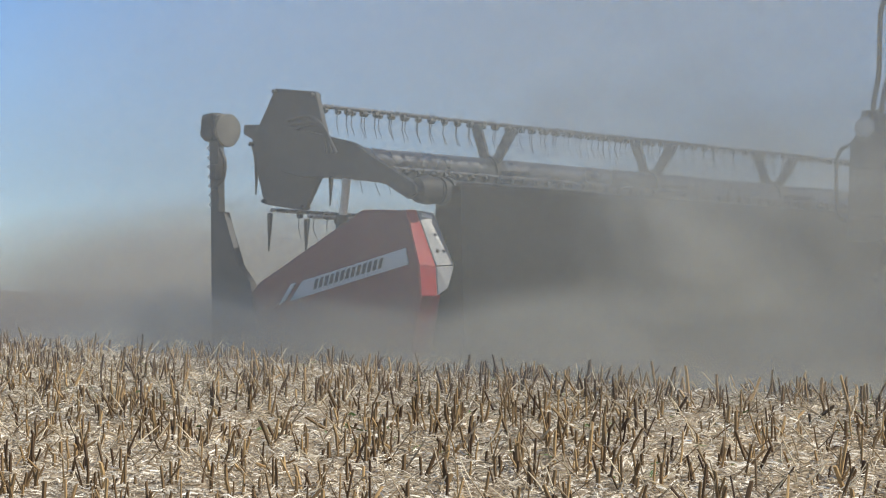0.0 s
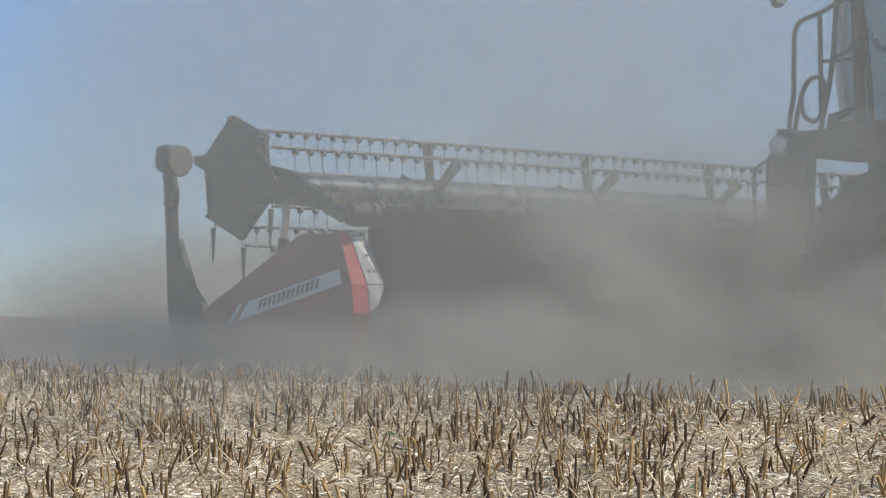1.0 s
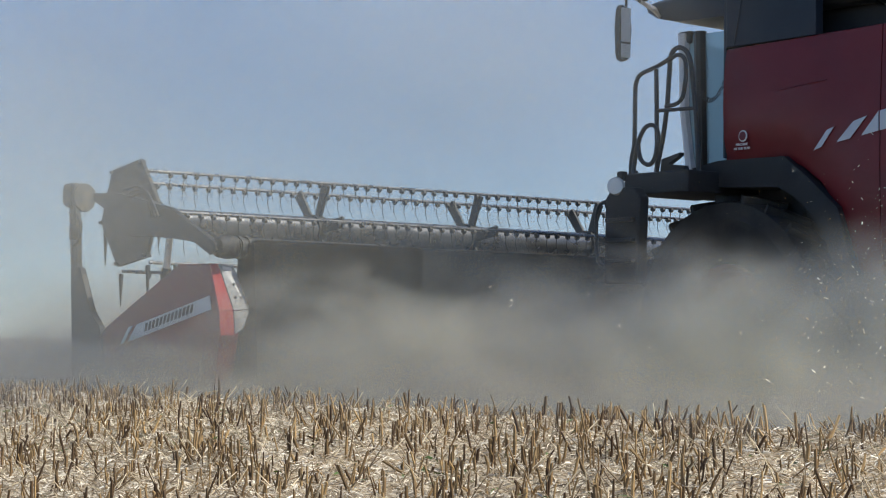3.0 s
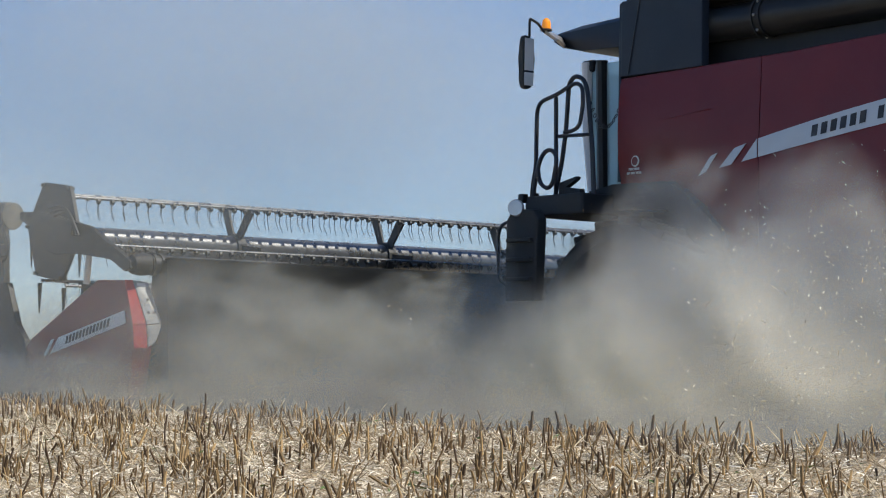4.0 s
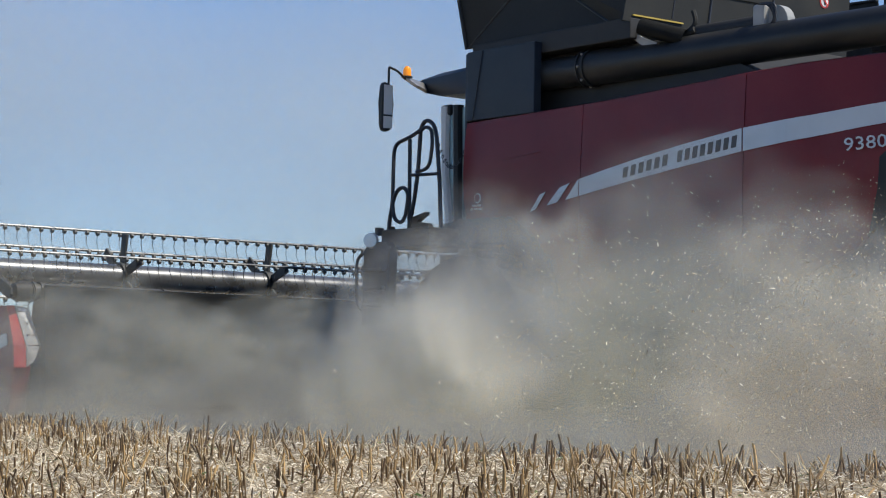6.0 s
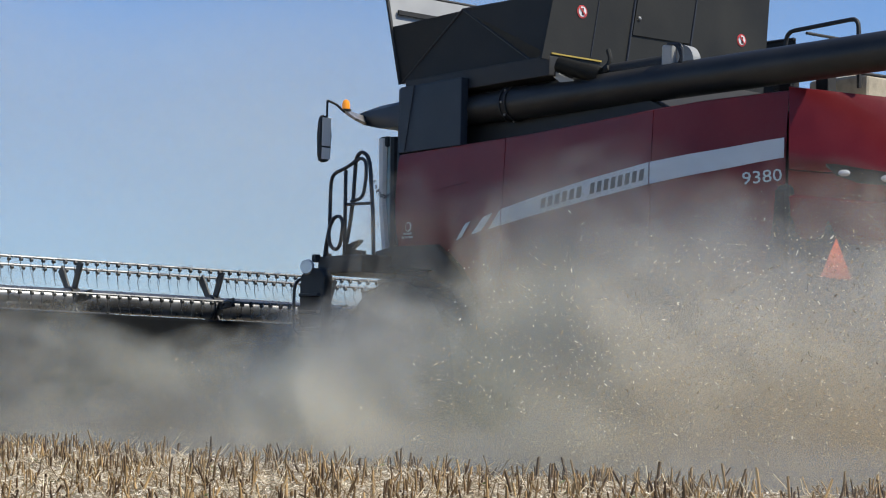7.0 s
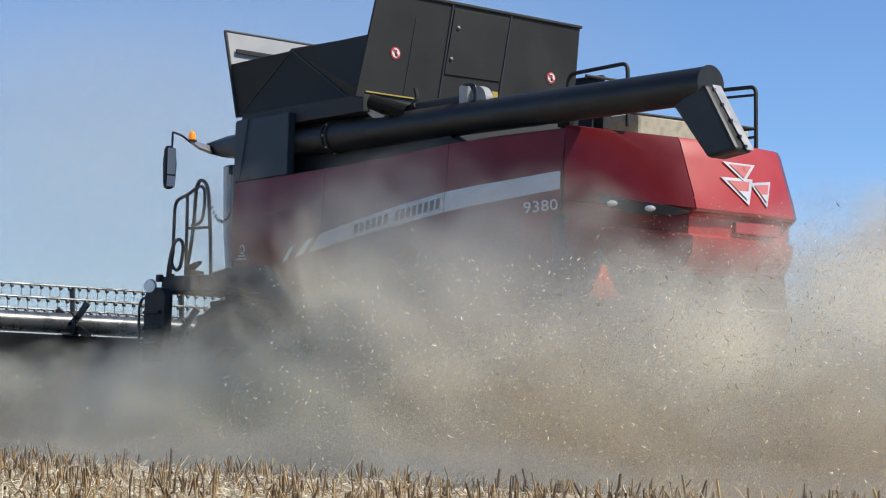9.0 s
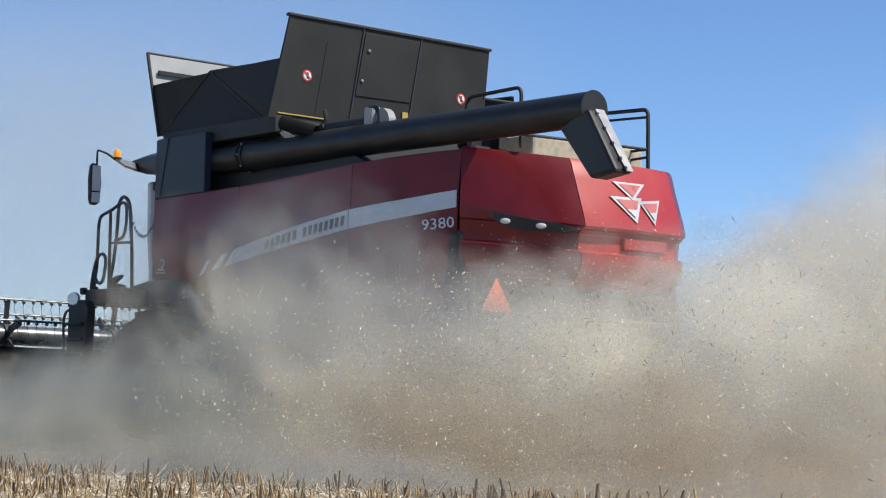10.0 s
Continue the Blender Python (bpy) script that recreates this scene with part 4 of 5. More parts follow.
for sgn in (-1, 1):
    m = lambda pts: [(x, sgn * y, z) for x, y, z in pts]
    bm = B()
    poly = [(-2.06, 1.285), (-1.65, 1.275), (-1.522, 0.956), (-1.497, 0.785), (-1.60, 0.30), (-2.9, 0.25), (-3.6, 0.42), (-3.09, 0.842)]
    slab(bm, m([(x, 4.93, z) for x, z in poly]), Vector((0, -0.15 * sgn, 0)), 0.012)
    part("end_divider", bm, RED_SHADED, header, "red pointed end divider with a silver band")
    # rear edge in the lightened red, for the sun on it
    bm = B()
    slab(bm, m([(-1.648, 4.934, 1.276), (-1.628, 4.885, 1.276), (-1.488, 4.845, 0.957), (-1.520, 4.934, 0.957)]), Vector((0.012, 0, 0)))
    slab(bm, m([(-1.520, 4.934, 0.953), (-1.488, 4.845, 0.953), (-1.468, 4.842, 0.787), (-1.495, 4.934, 0.785)]), Vector((0.012, 0, 0)))
    part("divider_edge", bm, RED_SUNLIT, header, "sunlit red rear edge of the divider")
    bm = B()
    slab(bm, m([(-1.626, 4.882, 1.275), (-1.598, 4.776, 1.262), (-1.450, 4.738, 0.965), (-1.484, 4.842, 0.957)]), Vector((0.014, 0, 0)), 0.004)
    slab(bm, m([(-1.484, 4.842, 0.952), (-1.450, 4.738, 0.960), (-1.436, 4.790, 0.835), (-1.464, 4.840, 0.790)]), Vector((0.014, 0, 0)), 0.004)
    cover = part("divider_cover", bm, GREY, header, "pale grey rear cover with bolts")
    for f, g in ((0.45, 0.55), (0.75, 0.72), (0.75, 0.35)):
        bm = B()
        c = Vector((-1.626, 4.882, 1.275)).lerp(Vector((-1.484, 4.842, 0.957)), f).lerp(Vector((-1.598, 4.776, 1.262)).lerp(Vector((-1.450, 4.738, 0.965)), f), g)
        bmesh.ops.create_uvsphere(bm, u_segments=8, v_segments=5, radius=0.012)
        bmesh.ops.translate(bm, vec=(c.x + 0.012, sgn * c.y, c.z + 0.005), verts=bm.verts)
        part("cover_bolt", bm, INK, cover)
    bm = B()
    slab(bm, m([(-1.612, 4.86, 1.258), (-1.596, 4.80, 1.252), (-1.586, 4.80, 1.230), (-1.602, 4.86, 1.236)]), Vector((0.016, 0, 0)))
    part("cover_label", bm, WHITE, cover)
    bm = B()
    slab(bm, m([(-2.85, 4.934, 0.713), (-2.80, 4.934, 0.722), (-2.685, 4.934, 0.846), (-2.735, 4.934, 0.836)]), Vector((0, 0.006 * sgn, 0)))
    slab(bm, m([(-2.74, 4.934, 0.733), (-2.66, 4.934, 0.748), (-1.608, 4.934, 0.962), (-1.633, 4.934, 1.056), (-2.617, 4.934, 0.857)]), Vector((0, 0.006 * sgn, 0)))
    band = part("divider_band", bm, SILVER, header, "silver band on the divider")
    for k in range(13):
        bm = B()
        f0, f1 = 0.22 + k * 0.047, 0.22 + k * 0.047 + 0.026
        lo, hi = lambda f: (-2.74 + 1.1 * f, 0.757 + 0.226 * f), lambda f: (-2.722 + 1.1 * f, 0.817 + 0.226 * f)
        slab(bm, m([(lo(f0)[0], 4.942, lo(f0)[1]), (lo(f1)[0], 4.942, lo(f1)[1]), (hi(f1)[0], 4.942, hi(f1)[1]), (hi(f0)[0], 4.942, hi(f0)[1])]), Vector((0, 0.003 * sgn, 0)))
        part("lettering_bar", bm, INK, band)
    # upright side knife
    bm = B()
    slab(bm, m([(-3.64, 4.94, 1.294), (-3.49, 4.94, 1.291), (-3.31, 4.94, 0.945), (-3.17, 4.94, 0.842), (-3.05, 4.94, 0.45), (-3.58, 4.94, 0.45)]), Vector((0, -0.05 * sgn, 0)), 0.006)
    part("side_knife_guard", bm, HEADER, header, "dark guard plate of the upright side knife")
    bm = B()
    slab(bm, m([(-3.60, 4.93, 0.85), (-3.70, 4.93, 1.78), (-3.60, 4.93, 1.78), (-3.52, 4.93, 0.85)]), Vector((0, -0.05 * sgn, 0)), 0.004)
    knife_bar = part("side_knife_bar", bm, HEADER, header, "upright side knife with dull teeth")
    for k in range(7):
        bm = B()
        z = 1.32 + k * 0.062
        xk = -3.617 - 0.107 * (z - 1.02)
        slab(bm, m([(xk, 4.91, z), (xk - 0.06, 4.91, z + 0.015), (xk - 0.06, 4.91, z + 0.030), (xk, 4.91, z + 0.045)]), Vector((0, -0.014 * sgn, 0)))
        part("knife_tooth", bm, STEEL, knife_bar)
    bm = B()
    slab(bm, m([(-3.79, 4.95, 1.79), (-3.775, 4.95, 1.92), (-3.75, 4.95, 1.938), (-3.63, 4.95, 1.942), (-3.62, 4.95, 1.76), (-3.72, 4.95, 1.75)]), Vector((0, -0.17 * sgn, 0)), 0.02)
    knife_drive = part("knife_drive", bm, HEADER, header, "dusty gear head on the side knife")
    bm = B()
    ring = [(0.098 * math.sin(q), 0.098 * math.cos(q) * (1.0 if math.cos(q) > 0 else 1.25)) for q in (2 * math.pi * k / 20 for k in range(20))]
    slab(bm, m([(-3.617, 4.855 + a, 1.84 + b) for a, b in ring]), Vector((0.035, 0, 0)), 0.008)
    part("drive_cover", bm, GREY_DIRT, knife_drive, "dusty grey teardrop cover")
    bm = B()
    tube(bm, rounded(m([(-3.56, 4.93, 1.70), (-3.50, 4.93, 1.62), (-3.52, 4.93, 1.50), (-3.60, 4.93, 1.46)]), 0.04), 0.014, 7)
    box(bm, -3.60, -3.54, sgn * 4.95 - 0.03, sgn * 4.95 + 0.03, 1.50, 1.60, 0.006)
    part("knife_hose", bm, HEADER, header)
    # reel arm with its ram and hoses
    bm = B()
    arm = [(-3.265, 1.84), (-3.265, 1.78), (-2.965, 1.68), (-2.845, 1.53), (-2.665, 1.49), (-2.325, 1.485), (-1.875, 1.445), (-1.805, 1.425), (-1.610, 1.335), (-1.530, 1.36), (-1.540, 1.415), (-1.580, 1.435), (-1.915, 1.575), (-2.145, 1.685), (-2.365, 1.725), (-2.745, 1.8), (-2.945, 1.83)]
    slab(bm, m([(x, 4.96, z) for x, z in arm]), Vector((0, -0.045 * sgn, 0)), 0.008)
    part("reel_arm", bm, HEADER, header, "dark reel arm")
    bm = B()
    tube(bm, m([(-2.27, 4.88, 1.55), (-2.32, 4.88, 1.18)]), 0.025, 10)
    part("reel_ram", bm, STEEL, header, "bright reel lift ram", True)
    bm = B()
    tube(bm, m([(-2.31, 4.88, 1.26), (-2.35, 4.88, 0.95)]), 0.036, 10)
    part("ram_body", bm, HEADER, header, "", True)
    for k in range(3):
        bm = B()
        tube(bm, rounded(m([(-2.75 + 0.05 * k, 4.99, 1.84 - 0.03 * k), (-2.52, 5.0, 1.86 - 0.03 * k), (-2.38, 5.0, 1.80), (-2.25 - 0.05 * k, 4.99, 1.62)]), 0.08), 0.012, 6)
        part("arm_hose", bm, HEADER, header)

# reel: tube, hexagonal end plates, spiders; bats keep their tines hanging
bm = B()
tube(bm, [(0, -4.86, 0), (0, 4.86, 0)], 0.108, 28)
reel = part("reel", bm, REEL, header, "dusty grey steel reel tube", True)
reel.location = HUB
END_PLATES = []
for y in (-4.87, 4.84):
    bm = B()
    hexa = [(0.425 * math.sin(radians(60 * k)), y, 0.425 * math.cos(radians(60 * k))) for k in range(6)]
    slab(bm, hexa, Vector((0, 0.035, 0)), 0.008)
    plate = part("end_plate", bm, HEADER, header, "dark hexagonal reel end plate")
    bm = B()
    tube(bm, [(0, y - 0.06, 0), (0, y + 0.06, 0)], 0.11, 18)
    part("hub_disc", bm, HEADER, plate)
    for k in range(6):
        bm = B()
        q = radians(60 * k)
        c = Vector((0.40 * math.sin(q), y, 0.40 * math.cos(q)))
        tube(bm, [c + Vector((0, -0.025, 0)), c + Vector((0, 0.05, 0))], 0.014, 8)
        part("crank_pin", bm, HEADER, plate)
    END_PLATES.append(plate)
for y in (-3.22, -1.67, -0.32, 1.1, 2.6, 3.9):
    bm = B()
    for k in range(6):
        q = radians(60 * k)
        d, s = Vector((math.sin(q), 0, math.cos(q))), Vector((math.cos(q), 0, -math.sin(q)))
        o = Vector((0, y, 0))
        slab(bm, [o + d * 0.07 - s * 0.035, o + d * 0.385 - s * 0.045, o + d * 0.385 + s * 0.045, o + d * 0.07 + s * 0.035], Vector((0, 0.02, 0)))
    tube(bm, [(0, y - 0.03, 0), (0, y + 0.05, 0)], 0.13, 16)
    part("spider", bm, HEADER, reel, "dark six-armed reel spider")


def make_bat():
    bm = B()
    tube(bm, [(0, -4.84, 0), (0, 4.83, 0)], 0.013, 8)
    bar = part("bat", bm, REEL, header, "grey steel reel bat with hanging spring tines", True)
    bm = B()
    y, odd = -4.62, False
    while y < 4.65:
        tube(bm, [(0.006, y - 0.012, -0.022), (0.006, y + 0.012, -0.022)], 0.021, 7)
        bend = 0.035 if odd else 0.02
        tube(bm, [(0, y, -0.035), (-bend * 0.3, y, -0.10), (bend, y + 0.004, -0.175)], [0.0036, 0.003, 0.002], 5, False)
        y, odd = y + (0.105 if odd else 0.12), not odd
    tagged(part("spring_tines", bm, HEADER, bar), "row of thin dark spring tines", kind="stuff")
    for yy in (-4.85,):
        bm = B()
        tube(bm, [(0.0, yy, -0.02), (0.0, yy, -0.26)], [0.022, 0.004], 6)
        part("end_tine", bm, HEADER, bar)
    return bar


BATS = [make_bat()]
for k in range(5):
    BATS.append(copy_thing(BATS[0], Matrix.Identity(4)))


# ---- dust ----
HAZE = dust_material("thin_haze", (0.82, 0.81, 0.70), 0.09, 0.9, 0.6)
FAR_HAZE = dust_material("far_haze", (0.81, 0.81, 0.71), 0.11, 0.8, 0.8)
FIELD = dust_material("low_field_dust", (0.50, 0.475, 0.41), 0.235, 1.1, 1.0)
DUST = dust_material("grey_dust", (0.77, 0.77, 0.68), 0.20, 1.6, 2.8)
TAN = dust_material("tan_dust", (0.96, 0.925, 0.81), 0.245, 1.8, 2.9)
WISP = dust_material("dust_wisp", (0.81, 0.80, 0.71), 0.15, 1.9, 3.2)
WELL = dust_material("welling_dust", (0.86, 0.845, 0.77), 0.24, 1.7, 3.2)
BURST = dust_material("chaff_burst", (0.80, 0.76, 0.66), 0.165, 1.9, 3.2)
CREST = dust_material("crest_dust", (0.72, 0.69, 0.60), 0.07, 1.2, 1.2)
BROWN = dust_material("shaded_chaff_dust", (0.58, 0.49, 0.35), 0.15, 1.9, 3.0)
BILLOWS = []


def billow_mesh(seed, bulge):
    """Two lumpy shells of dust, one behind the other, one unit in radius, bulging to -y."""
    bm = B()
    n = 14
    for back, s2 in ((0.0, seed), (0.38, seed + 5.5)):
        rows = []
        for j in range(n + 1):
            row = []
            for i in range(n + 1):
                u, v = -1 + 2 * i / n, -1 + 2 * j / n
                r = math.hypot(u, v)
                y = back - bulge * max(0.0, 1 - r * r) + 0.12 * noise.noise((u * 1.8 + s2 * 7.3, v * 1.8, s2)) + 0.05 * noise.noise((u * 4 + s2, v * 4, s2 * 3))
                row.append((u, y, v))
            rows.append(row)
        loft(bm, rows)
    bmesh.ops.delete(bm, geom=[f for f in bm.faces if min(math.hypot(v.co.x, v.co.z) for v in f.verts) > 0.99], context="FACES")
    me = bpy.data.meshes.new("dust_billow")
    bm.to_mesh(me)
    bm.free()
    for p in me.polygons:
        p.use_smooth = True
    return me


SHAPES = {}


def billow(material, x, y, z, rx, rz, follow=1.0, drift=(0, 0, 0), turn=45.0, spin=0.0, label="", name="dust_cloud", rise=()):
    """x, y, z: at the start, in the world. follow: how far the harvester's draught carries it along."""
    key = (material.name, len(BILLOWS) % 5)
    if key not in SHAPES:
        SHAPES[key] = billow_mesh(len(BILLOWS) % 5 + 1, 0.35)
        SHAPES[key].materials.append(material)
    ob = new(name, SHAPES[key])
    ob.scale = (rx, min(rx, rz), rz)
    tagged(ob, label, "dust", "dust clouds", "stuff")
    BILLOWS.append((ob, (x, y, z), follow, drift, turn, spin, rise or [(0.0, 0.0), (10.0, 0.0)]))
    return ob


rd = random.Random(11)
# thin haze: a veil that blows off before the harvester, and the far haze that hangs over the uncut field
for x, y, z, rx, rz, dr in ((-6.6, 5.9, 1.3, 3.4, 2.0, (-1.25, -0.85, 0.0)), (-5.4, 6.6, 1.5, 3.2, 2.2, (-1.55, -1.0, 0.0)), (-8.6, 6.4, 0.9, 3.4, 1.7, (-0.85, -0.25, 0.0)), (-13.5, 7.6, 0.8, 4.2, 1.9, (-0.6, -0.15, 0.0)), (-4.2, 6.4, 1.6, 3.0, 2.2, (-1.8, -1.1, 0.0)),
                            (-8.2, 9.6, 3.0, 4.2, 2.6, (-1.5, -0.5, 0.1)), (-5.2, 9.2, 2.6, 3.6, 2.4, (-2.0, -0.5, 0.1)), (-10.6, 9.4, 2.4, 3.8, 2.6, (-1.1, -0.3, 0.1)),
                            (-23.0, 19.0, 2.3, 10.5, 6.2, (-0.6, -0.65, 0.0)), (-28.0, 23.0, 3.2, 12.0, 6.5, (-0.65, -0.6, 0.0)), (-16.0, 21.0, 2.6, 9.0, 5.4, (-1.2, -0.4, 0)), (-13.0, 24.0, 4.4, 9.0, 6.0, (-1.5, -0.6, 0))):
    billow(FAR_HAZE if y > 15 else HAZE, x, y, z, rx, rz, 0.0, dr, 50, 0, "thin grey haze of field dust")
# thin dust that trails over the crest of the stubble
for k in range(9):
    billow(CREST, -3.2 - 1.35 * k, 6.0 + rd.uniform(-0.2, 0.2), 0.45 + rd.uniform(-0.03, 0.04), rd.uniform(1.1, 1.6), rd.uniform(0.17, 0.23), 0.0, (-0.12, 0, 0), 30 + rd.uniform(-15, 15), 0, "thin dust trailing over the stubble crest")
# low dust that lies over the field
for x, y, z, rx, rz in ((-16.0, 12.5, 0.4, 4.5, 1.3), (-20.0, 15.0, 0.5, 6.0, 1.8), (-26.0, 19.0, 0.5, 8.0, 2.2), (-13.0, 9.8, 0.1, 3.2, 1.0), (-11.0, 18.5, 0.6, 6.0, 1.6), (-5.0, 19.0, 0.5, 6.0, 1.6), (-33.0, 26.0, 0.5, 10.0, 3.0), (-14.0, 10.4, 0.45, 3.6, 1.1), (-18.0, 13.6, 0.5, 5.0, 1.4), (-23.0, 15.5, 0.7, 6.0, 1.8)):
    billow(FIELD, x, y, z, rx, rz, 0.0, (-0.08, 0, 0.0), 52, 0, "low grey dust lying over the field")
# grey dust rolling along the header's back and the harvester's side
for k in range(30):
    f = k / 29
    xm = -2.6 + 6.8 * f + rd.uniform(-0.3, 0.3)
    ym = -4.75 + 2.05 * f + rd.uniform(-0.35, 0.2)
    high = lerp([(0, 0.0), (0.22, -0.1), (0.48, -0.1), (0.66, 0.5), (1, 0.85)], f)
    if -1.1 < xm < 1.1:
        billow(DUST, X0 + xm, C + ym, 0.05, rd.uniform(0.7, 1.1), rd.uniform(0.45, 0.6), 1.0, (0, 0, 0), 22, rd.uniform(-3, 3), "rolling grey dust beside the harvester")
        continue
    billow(DUST, X0 + xm, C + ym, 0.2 + rd.uniform(-0.15, 0.2) + 0.6 * high * rd.uniform(0.6, 1.25), rd.uniform(0.8, 1.5), rd.uniform(0.5, 0.8) + 0.4 * high, rd.uniform(0.95, 1.05), (0, 0, rd.uniform(-0.01, 0.02)), 22 + rd.uniform(-12, 12), rd.uniform(-3, 3), "rolling grey dust beside the harvester")
# dust close to the ground along the near end of the header and behind the crest
for k in range(14):
    billow(DUST, X0 - 4.2 + 0.95 * k + rd.uniform(-0.3, 0.3), C - 5.2 + rd.uniform(-0.1, 0.25), 0.22 + rd.uniform(-0.1, 0.15), rd.uniform(1.1, 1.7), rd.uniform(0.5, 0.72), rd.uniform(0.97, 1.04), (0, 0, rd.uniform(-0.01, 0.01)), 12 + rd.uniform(-8, 8), rd.uniform(-2, 2), "grey dust rolling low over the stubble")
for k in range(5):
    billow(DUST, X0 - 3.7 + 0.6 * k, C - 5.35 + rd.uniform(-0.1, 0.1), 0.42 + rd.uniform(-0.05, 0.1), rd.uniform(0.9, 1.3), rd.uniform(0.42, 0.55), 1.0, (0, 0, 0), 12 + rd.uniform(-8, 8), rd.uniform(-2, 2), "grey dust rolling low over the stubble")
# puffs that hang behind the header's back wall
for k in range(0, 8, 2):
    billow(DUST, X0 - 1.1 + 0.12 * k + rd.uniform(-0.2, 0.2), C - 4.3 + 0.42 * k + rd.uniform(-0.2, 0.2), 0.4 + rd.uniform(-0.1, 0.25), rd.uniform(0.8, 1.3), rd.uniform(0.45, 0.65), rd.uniform(0.97, 1.03), (0, 0, rd.uniform(-0.01, 0.02)), 50 + rd.uniform(-10, 10), rd.uniform(-3, 3), "grey dust hanging behind the header")
# loose wisps that curl up over the red side
for k in range(14):
    late = rd.uniform(-0.5, 0.5)
    billow(WISP, X0 + rd.uniform(0.9, 4.6), C - 2.15 - rd.uniform(0, 0.5), rd.uniform(1.4, 2.2), rd.uniform(0.6, 1.2), rd.uniform(0.45, 0.85), 1.0, (rd.uniform(0, 0.08), 0, 0), 15 + rd.uniform(-8, 8), rd.uniform(-5, 5), "pale wisp of dust beside the harvester",
           rise=[(0.0, -2.2), (4.0 + late, -1.7), (6.0 + late, -0.3), (8.2 + late, 0.1), (9.3, 0.12), (10.0, 0.05)])
# a burst that wells up beside the front wheel and falls back along the side
for k in range(9):
    billow(WELL, X0 + 4.15 + 0.19 * k + rd.uniform(-0.25, 0.25), C - 3.35 - rd.uniform(0, 0.6), 1.25 + rd.uniform(-0.5, 0.45), rd.uniform(0.6, 1.0), rd.uniform(0.6, 0.95), 1.0, (-0.40, 0, 0), 25 + rd.uniform(-10, 10), rd.uniform(-5, 5),
           "pale dust welling up beside the wheel", rise=[(0.0, -2.4), (1.9 + 0.08 * k, -2.1), (3.6 + 0.08 * k, -0.25), (4.5, -0.1), (5.2, -0.15), (6.5, -0.5), (8.0, -1.2), (10.0, -1.4)])
# chaff-laden burst beside the rear wheel
for k in range(9):
    billow(BURST, X0 + 4.6 + 0.27 * k + rd.uniform(-0.25, 0.25), C - 3.0 - rd.uniform(0, 0.6), 1.45 + rd.uniform(-0.5, 0.4), rd.uniform(0.65, 1.1), rd.uniform(0.6, 0.95), 1.0, (0, 0, 0), 25 + rd.uniform(-10, 10), rd.uniform(-5, 5),
           "tan chaff and dust bursting up beside the wheel", rise=[(0.0, -2.4), (5.2 + 0.06 * k, -1.7), (6.5 + 0.06 * k, -0.35), (7.6, 0.0), (8.6, 0.05), (10.0, -0.45)])
# tan dust and chaff blown out at the rear
for k in range(22):
    f = k / 21
    xm = 4.4 + 5.0 * f + rd.uniform(-0.4, 0.4)
    ym = -2.7 + rd.uniform(0, 0.7) + 2.6 * f * rd.random()
    billow(TAN, X0 + xm, C + ym, 0.4 + rd.uniform(0, 0.6) + 0.6 * f, rd.uniform(0.9, 1.7), rd.uniform(0.7, 1.15), rd.uniform(0.92, 1.02), (0, 0, rd.uniform(0, 0.03)), (28 if f < 0.3 else 48) + rd.uniform(-12, 12), rd.uniform(-3, 3), "tan dust plume behind the harvester")


for k in range(6):
    billow(TAN, X0 + 4.6 + 0.35 * k, C - 2.3 + rd.uniform(-0.2, 0.5), 0.5 + rd.uniform(0, 0.7), rd.uniform(0.9, 1.4), rd.uniform(0.7, 1.0), rd.uniform(0.97, 1.02), (0, 0, 0), 35 + rd.uniform(-10, 10), rd.uniform(-4, 4), "tan dust plume behind the harvester")
# bright tail of the plume, drawn out beyond the harvester
for k in range(9):
    billow(TAN, X0 + 6.2 + 0.6 * k + rd.uniform(-0.3, 0.3), C + rd.uniform(-0.6, 2.2), 1.35 + rd.uniform(0, 0.5), rd.uniform(1.1, 1.7), rd.uniform(0.8, 1.2), rd.uniform(0.94, 1.0), (0, 0, 0.01), 48 + rd.uniform(-10, 10), rd.uniform(-3, 3), "tan dust plume behind the harvester")
for k in range(8):
    billow(TAN, X0 + 5.9 + 0.6 * k, C + 0.2 + rd.uniform(0, 1.6), 1.5 + rd.uniform(0, 0.5) - 0.02 * k, rd.uniform(1.5, 2.1), rd.uniform(1.0, 1.4), rd.uniform(0.95, 1.0), (0, 0, 0.02), 48 + rd.uniform(-10, 10), rd.uniform(-3, 3), "tan dust plume behind the harvester",
           rise=[(0.0, -0.5), (6.0, -0.3), (9.0, 0.1), (10.0, 0.15)])
# brown chaff-laden dust thrown low from the spreader, its colour also darkened for shade
for k in range(12):
    billow(BROWN, X0 + 5.9 + 0.42 * k + rd.uniform(-0.2, 0.2), C - 3.7 + rd.uniform(-0.5, 0.4), 0.45 + rd.uniform(-0.15, 0.3), rd.uniform(0.7, 1.1), rd.uniform(0.45, 0.7), rd.uniform(0.97, 1.0), (0, 0, 0), 35 + rd.uniform(-10, 10), rd.uniform(-4, 4), "brown chaff-laden dust in darkened shade tone behind the harvester",
           rise=[(0.0, -0.3), (5.0, -0.1), (8.0, 0.0), (10.0, 0.05)])
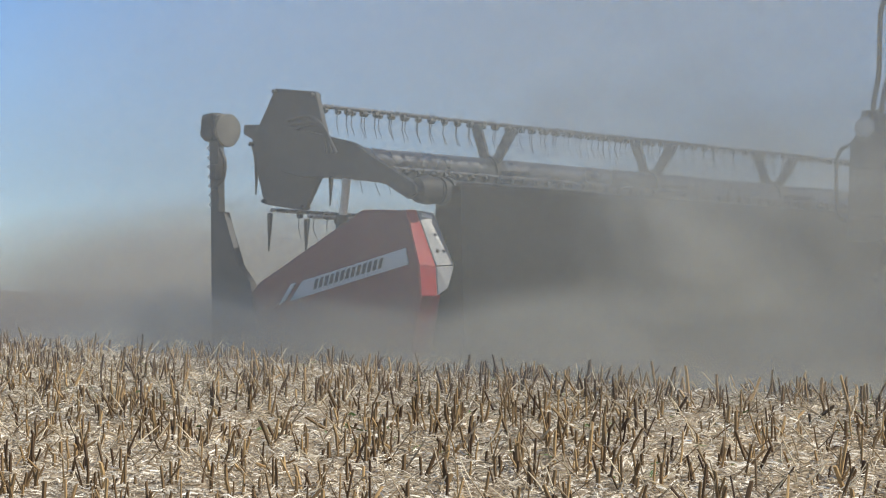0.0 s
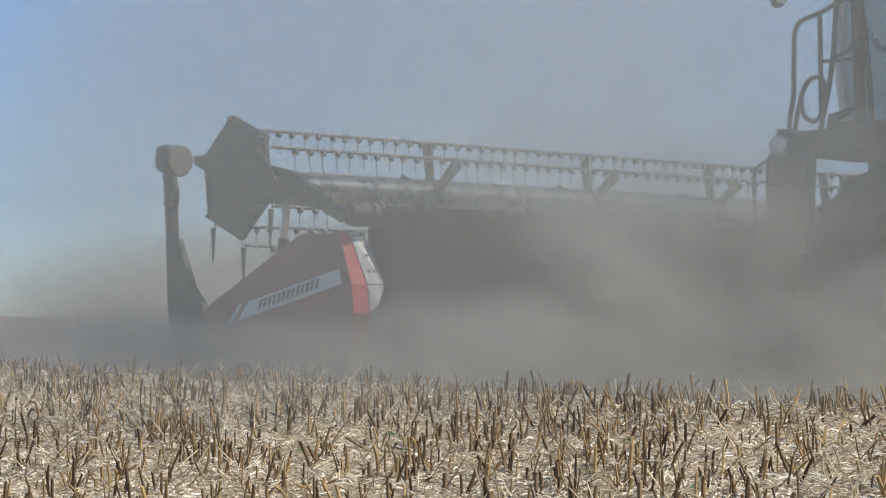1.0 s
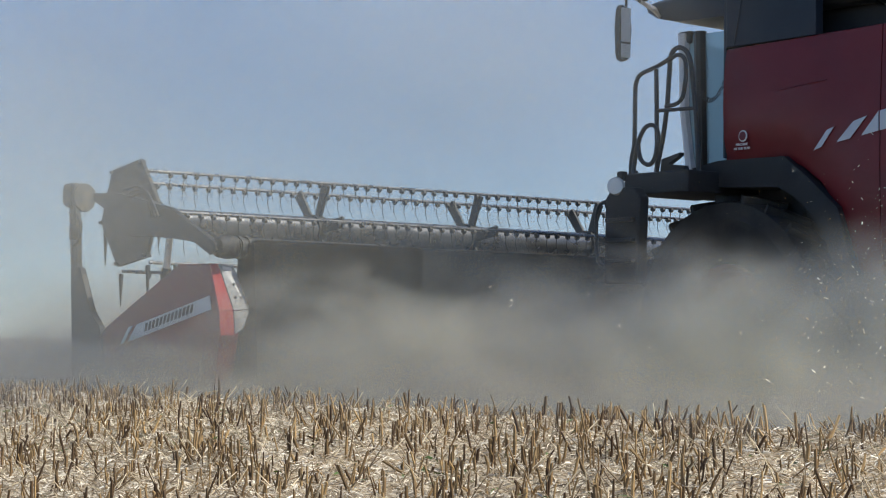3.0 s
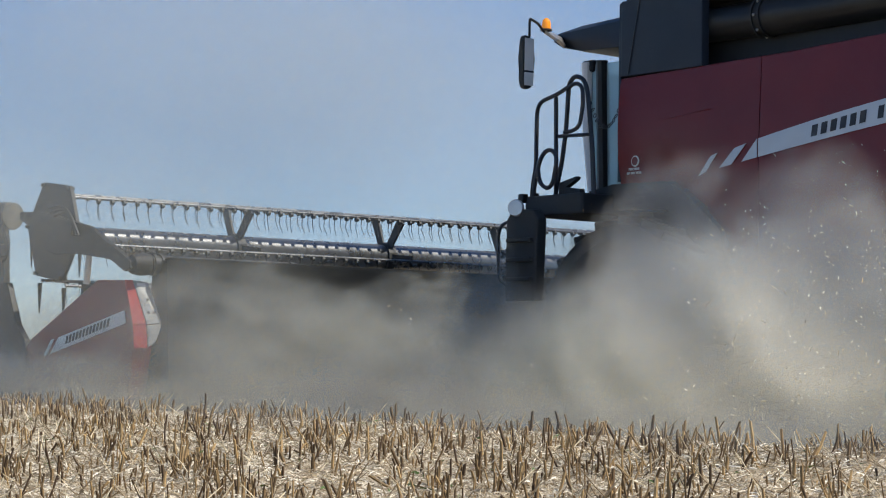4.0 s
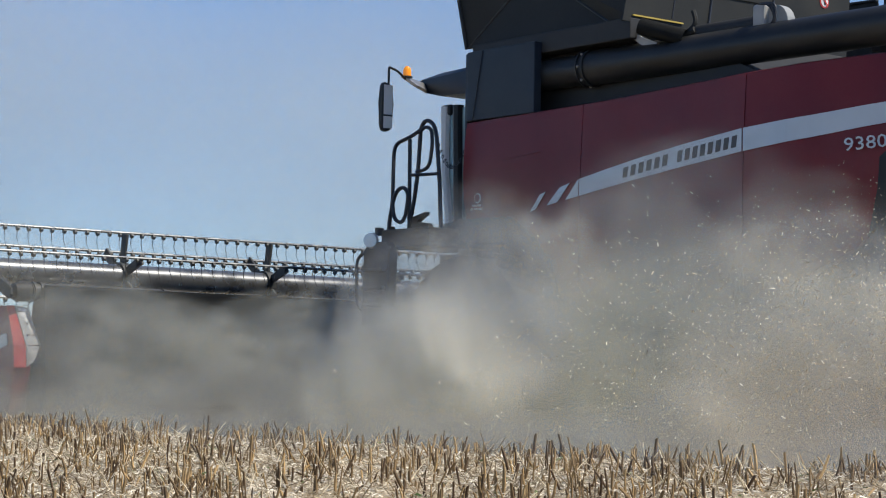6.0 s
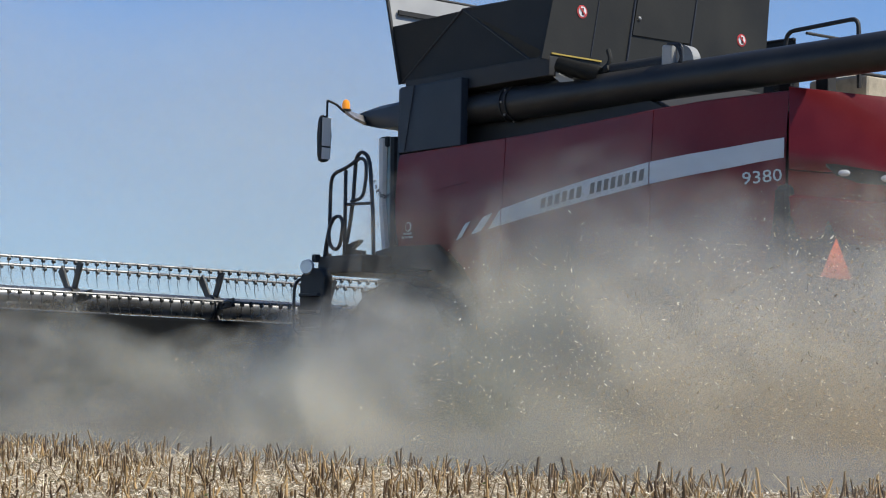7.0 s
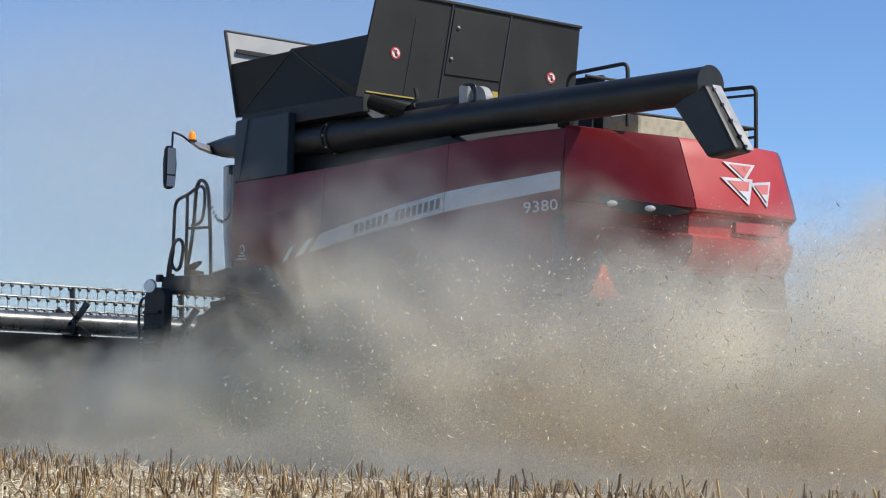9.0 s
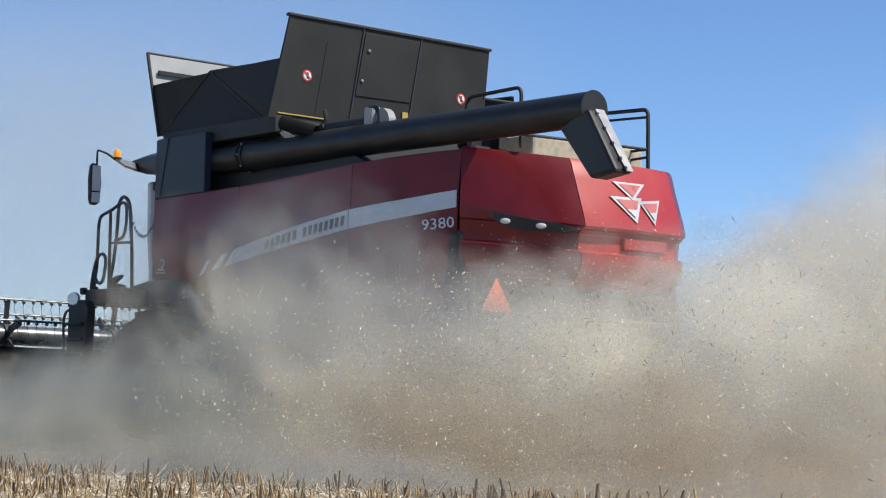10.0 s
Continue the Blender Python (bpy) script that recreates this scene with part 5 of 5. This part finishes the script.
# low dust that closes the plume towards the stubble, and the veil in the first seconds
for k in range(6):
    billow(TAN, X0 + 6.0 + 0.8 * k, C - 2.6 + rd.uniform(-0.4, 0.8), 0.3 + rd.uniform(0, 0.3), rd.uniform(1.2, 1.7), rd.uniform(0.7, 0.9), rd.uniform(0.97, 1.0), (0, 0, 0), 35 + rd.uniform(-10, 10), rd.uniform(-3, 3), "tan dust plume behind the harvester")
for k in range(6):
    billow(WISP, X0 - 1.4 + 0.45 * k, C - 3.2 + rd.uniform(-0.3, 0.3), 1.35 + rd.uniform(-0.4, 0.4), rd.uniform(0.9, 1.4), rd.uniform(0.6, 0.9), 1.0, (0.1, 0, 0), 30 + rd.uniform(-10, 10), rd.uniform(-3, 3), "pale wisp of dust beside the harvester",
           rise=[(0.0, 0.1), (1.4, 0.0), (2.6, -0.35), (3.6, -0.8), (5.0, -2.2), (10.0, -2.6)])
for k in range(5):
    billow(TAN, X0 + 6.2 + 0.35 * k, C - 0.6 + 0.4 * k, 1.75 + rd.uniform(-0.2, 0.2), rd.uniform(0.9, 1.2), rd.uniform(0.8, 1.1), 1.0, (0, 0, 0), 48 + rd.uniform(-10, 10), rd.uniform(-3, 3), "tan dust plume behind the harvester",
           rise=[(0.0, -0.6), (7.0, -0.6), (9.0, 0.0), (10.0, -0.1)])
# a veil that drifts over the header once the harvester is under way
for k in range(9):
    billow(WISP, X0 - 1.0 + 0.06 * k, C - 4.9 + 0.45 * k, 0.95 + rd.uniform(-0.15, 0.35), rd.uniform(0.8, 1.3), rd.uniform(0.45, 0.7), 1.0, (0, 0, 0), 55 + rd.uniform(-10, 10), rd.uniform(-3, 3), "pale wisp of dust behind the header",
           rise=[(0.0, -0.7), (2.0, -0.35), (3.4, -0.15), (4.5, 0.06 * k - 0.05), (5.3, 0.07 * k), (6.4, 0.0), (10.0, 0.0)])


def build_chaff(rng, count, box_m, material=STRAW, name="flying_chaff"):
    (xa, xb), (ya, yb), (za, zb) = box_m
    verts, faces = [], []
    for _ in range(count):
        c = Vector((rng.triangular(xa, xb, xb * 0.6 + xa * 0.4), rng.uniform(ya, yb), za + (zb - za) * rng.random() ** 1.4))
        d = Vector((rng.gauss(0, 1), rng.gauss(0, 1), rng.gauss(0, 1))).normalized()
        s = d.orthogonal().normalized()
        l, w = rng.choice((0.002, 0.002, 0.003, 0.003, 0.004, 0.006, 0.011)) * rng.uniform(0.7, 1.3), rng.uniform(0.0011, 0.0022)
        k = len(verts)
        n = d.cross(s) * 0.001
        verts += [c - d * l - s * w, c - d * l + s * w + n, c + d * l + s * w, c + d * l - s * w - n]
        faces.append((k, k + 1, k + 2, k + 3))
    me = bpy.data.meshes.new(name)
    me.from_pydata(verts, [], faces)
    me.materials.append(material)
    return tagged(new(name, me), "pale chaff flying in the dust" if material is STRAW else "dark bits of stalk flying in the dust", "chaff", "flying chaff", "stuff")


CHAFF = [(build_chaff(random.Random(20 + k), (9000, 9000, 350, 1800, 1600, 6000)[k], b, STALK if k in (3, 4) else STRAW), v) for k, (b, v) in enumerate((
    (((2.6, 9.0), (-4.2, -1.8), (0.2, 1.6)), (0.15, -0.02, -0.03)), (((1.5, 9.0), (-3.4, 0.0), (0.3, 2.0)), (0.3, 0.02, 0.02)),
    (((-1.0, 4.0), (-4.2, -2.6), (0.2, 1.2)), (0.1, -0.03, -0.02)),
    (((1.0, 8.5), (-4.3, -2.2), (0.2, 1.7)), (0.2, -0.02, 0.0)), (((3.0, 9.0), (-4.8, -2.5), (0.3, 1.7)), (0.35, 0.0, 0.0)),
    (((3.4, 10.0), (-4.8, -3.3), (0.1, 1.6)), (0.2, 0.0, 0.01))))]


def dust_motions():
    times = [i * 0.5 for i in range(21)]
    ways = [(t, d) for t, p, l, y, d in AIM]
    for ob, (x, y, z), follow, (dx, dy, dz), turn, spin, rise in BILLOWS:
        walk(ob, [(t, pose(x - follow * lerp(ways, t) + dx * t, y + dy * t, z + dz * t + lerp(rise, t), 0, spin * t, turn)) for t in times])
    for ob, (dx, dy, dz) in CHAFF:
        walk(ob, [(t, pose(X0 - lerp(ways, t) + dx * t - 0.8, C + dy * t, dz * t)) for t in times])


def reel_angle(t):
    return -164.8 * (t - 0.22)


def motions():
    ways = [(t, d) for t, p, l, y, d in AIM]
    for thing in (combine, header):
        walk(thing, [(t, pose(X0 - d, C, 0)) for t, d in ways])
    steps = [i * 0.1 for i in range(101)]
    walk(reel, [(t, pose(HUB.x, HUB.y, HUB.z, 0, reel_angle(t), 0)) for t in steps])
    for plate in END_PLATES:
        walk(plate, [(t, pose(PLATE.x, PLATE.y, PLATE.z, 0, reel_angle(t), 0)) for t in steps])
    for k, bat in enumerate(BATS):
        rows = []
        for t in steps:
            q = radians(60 * k + reel_angle(t))
            rows.append((t, pose(HUB.x + 0.395 * math.sin(q), 0, HUB.z + 0.395 * math.cos(q))))
        walk(bat, rows)
    for rim, r in WHEELS:
        x, y, z = rim.location
        walk(rim, [(t, pose(x, y, z, 0, -math.degrees(lerp(ways, t) / r), 0)) for t in steps[::5]])
    dust_motions()


motions()
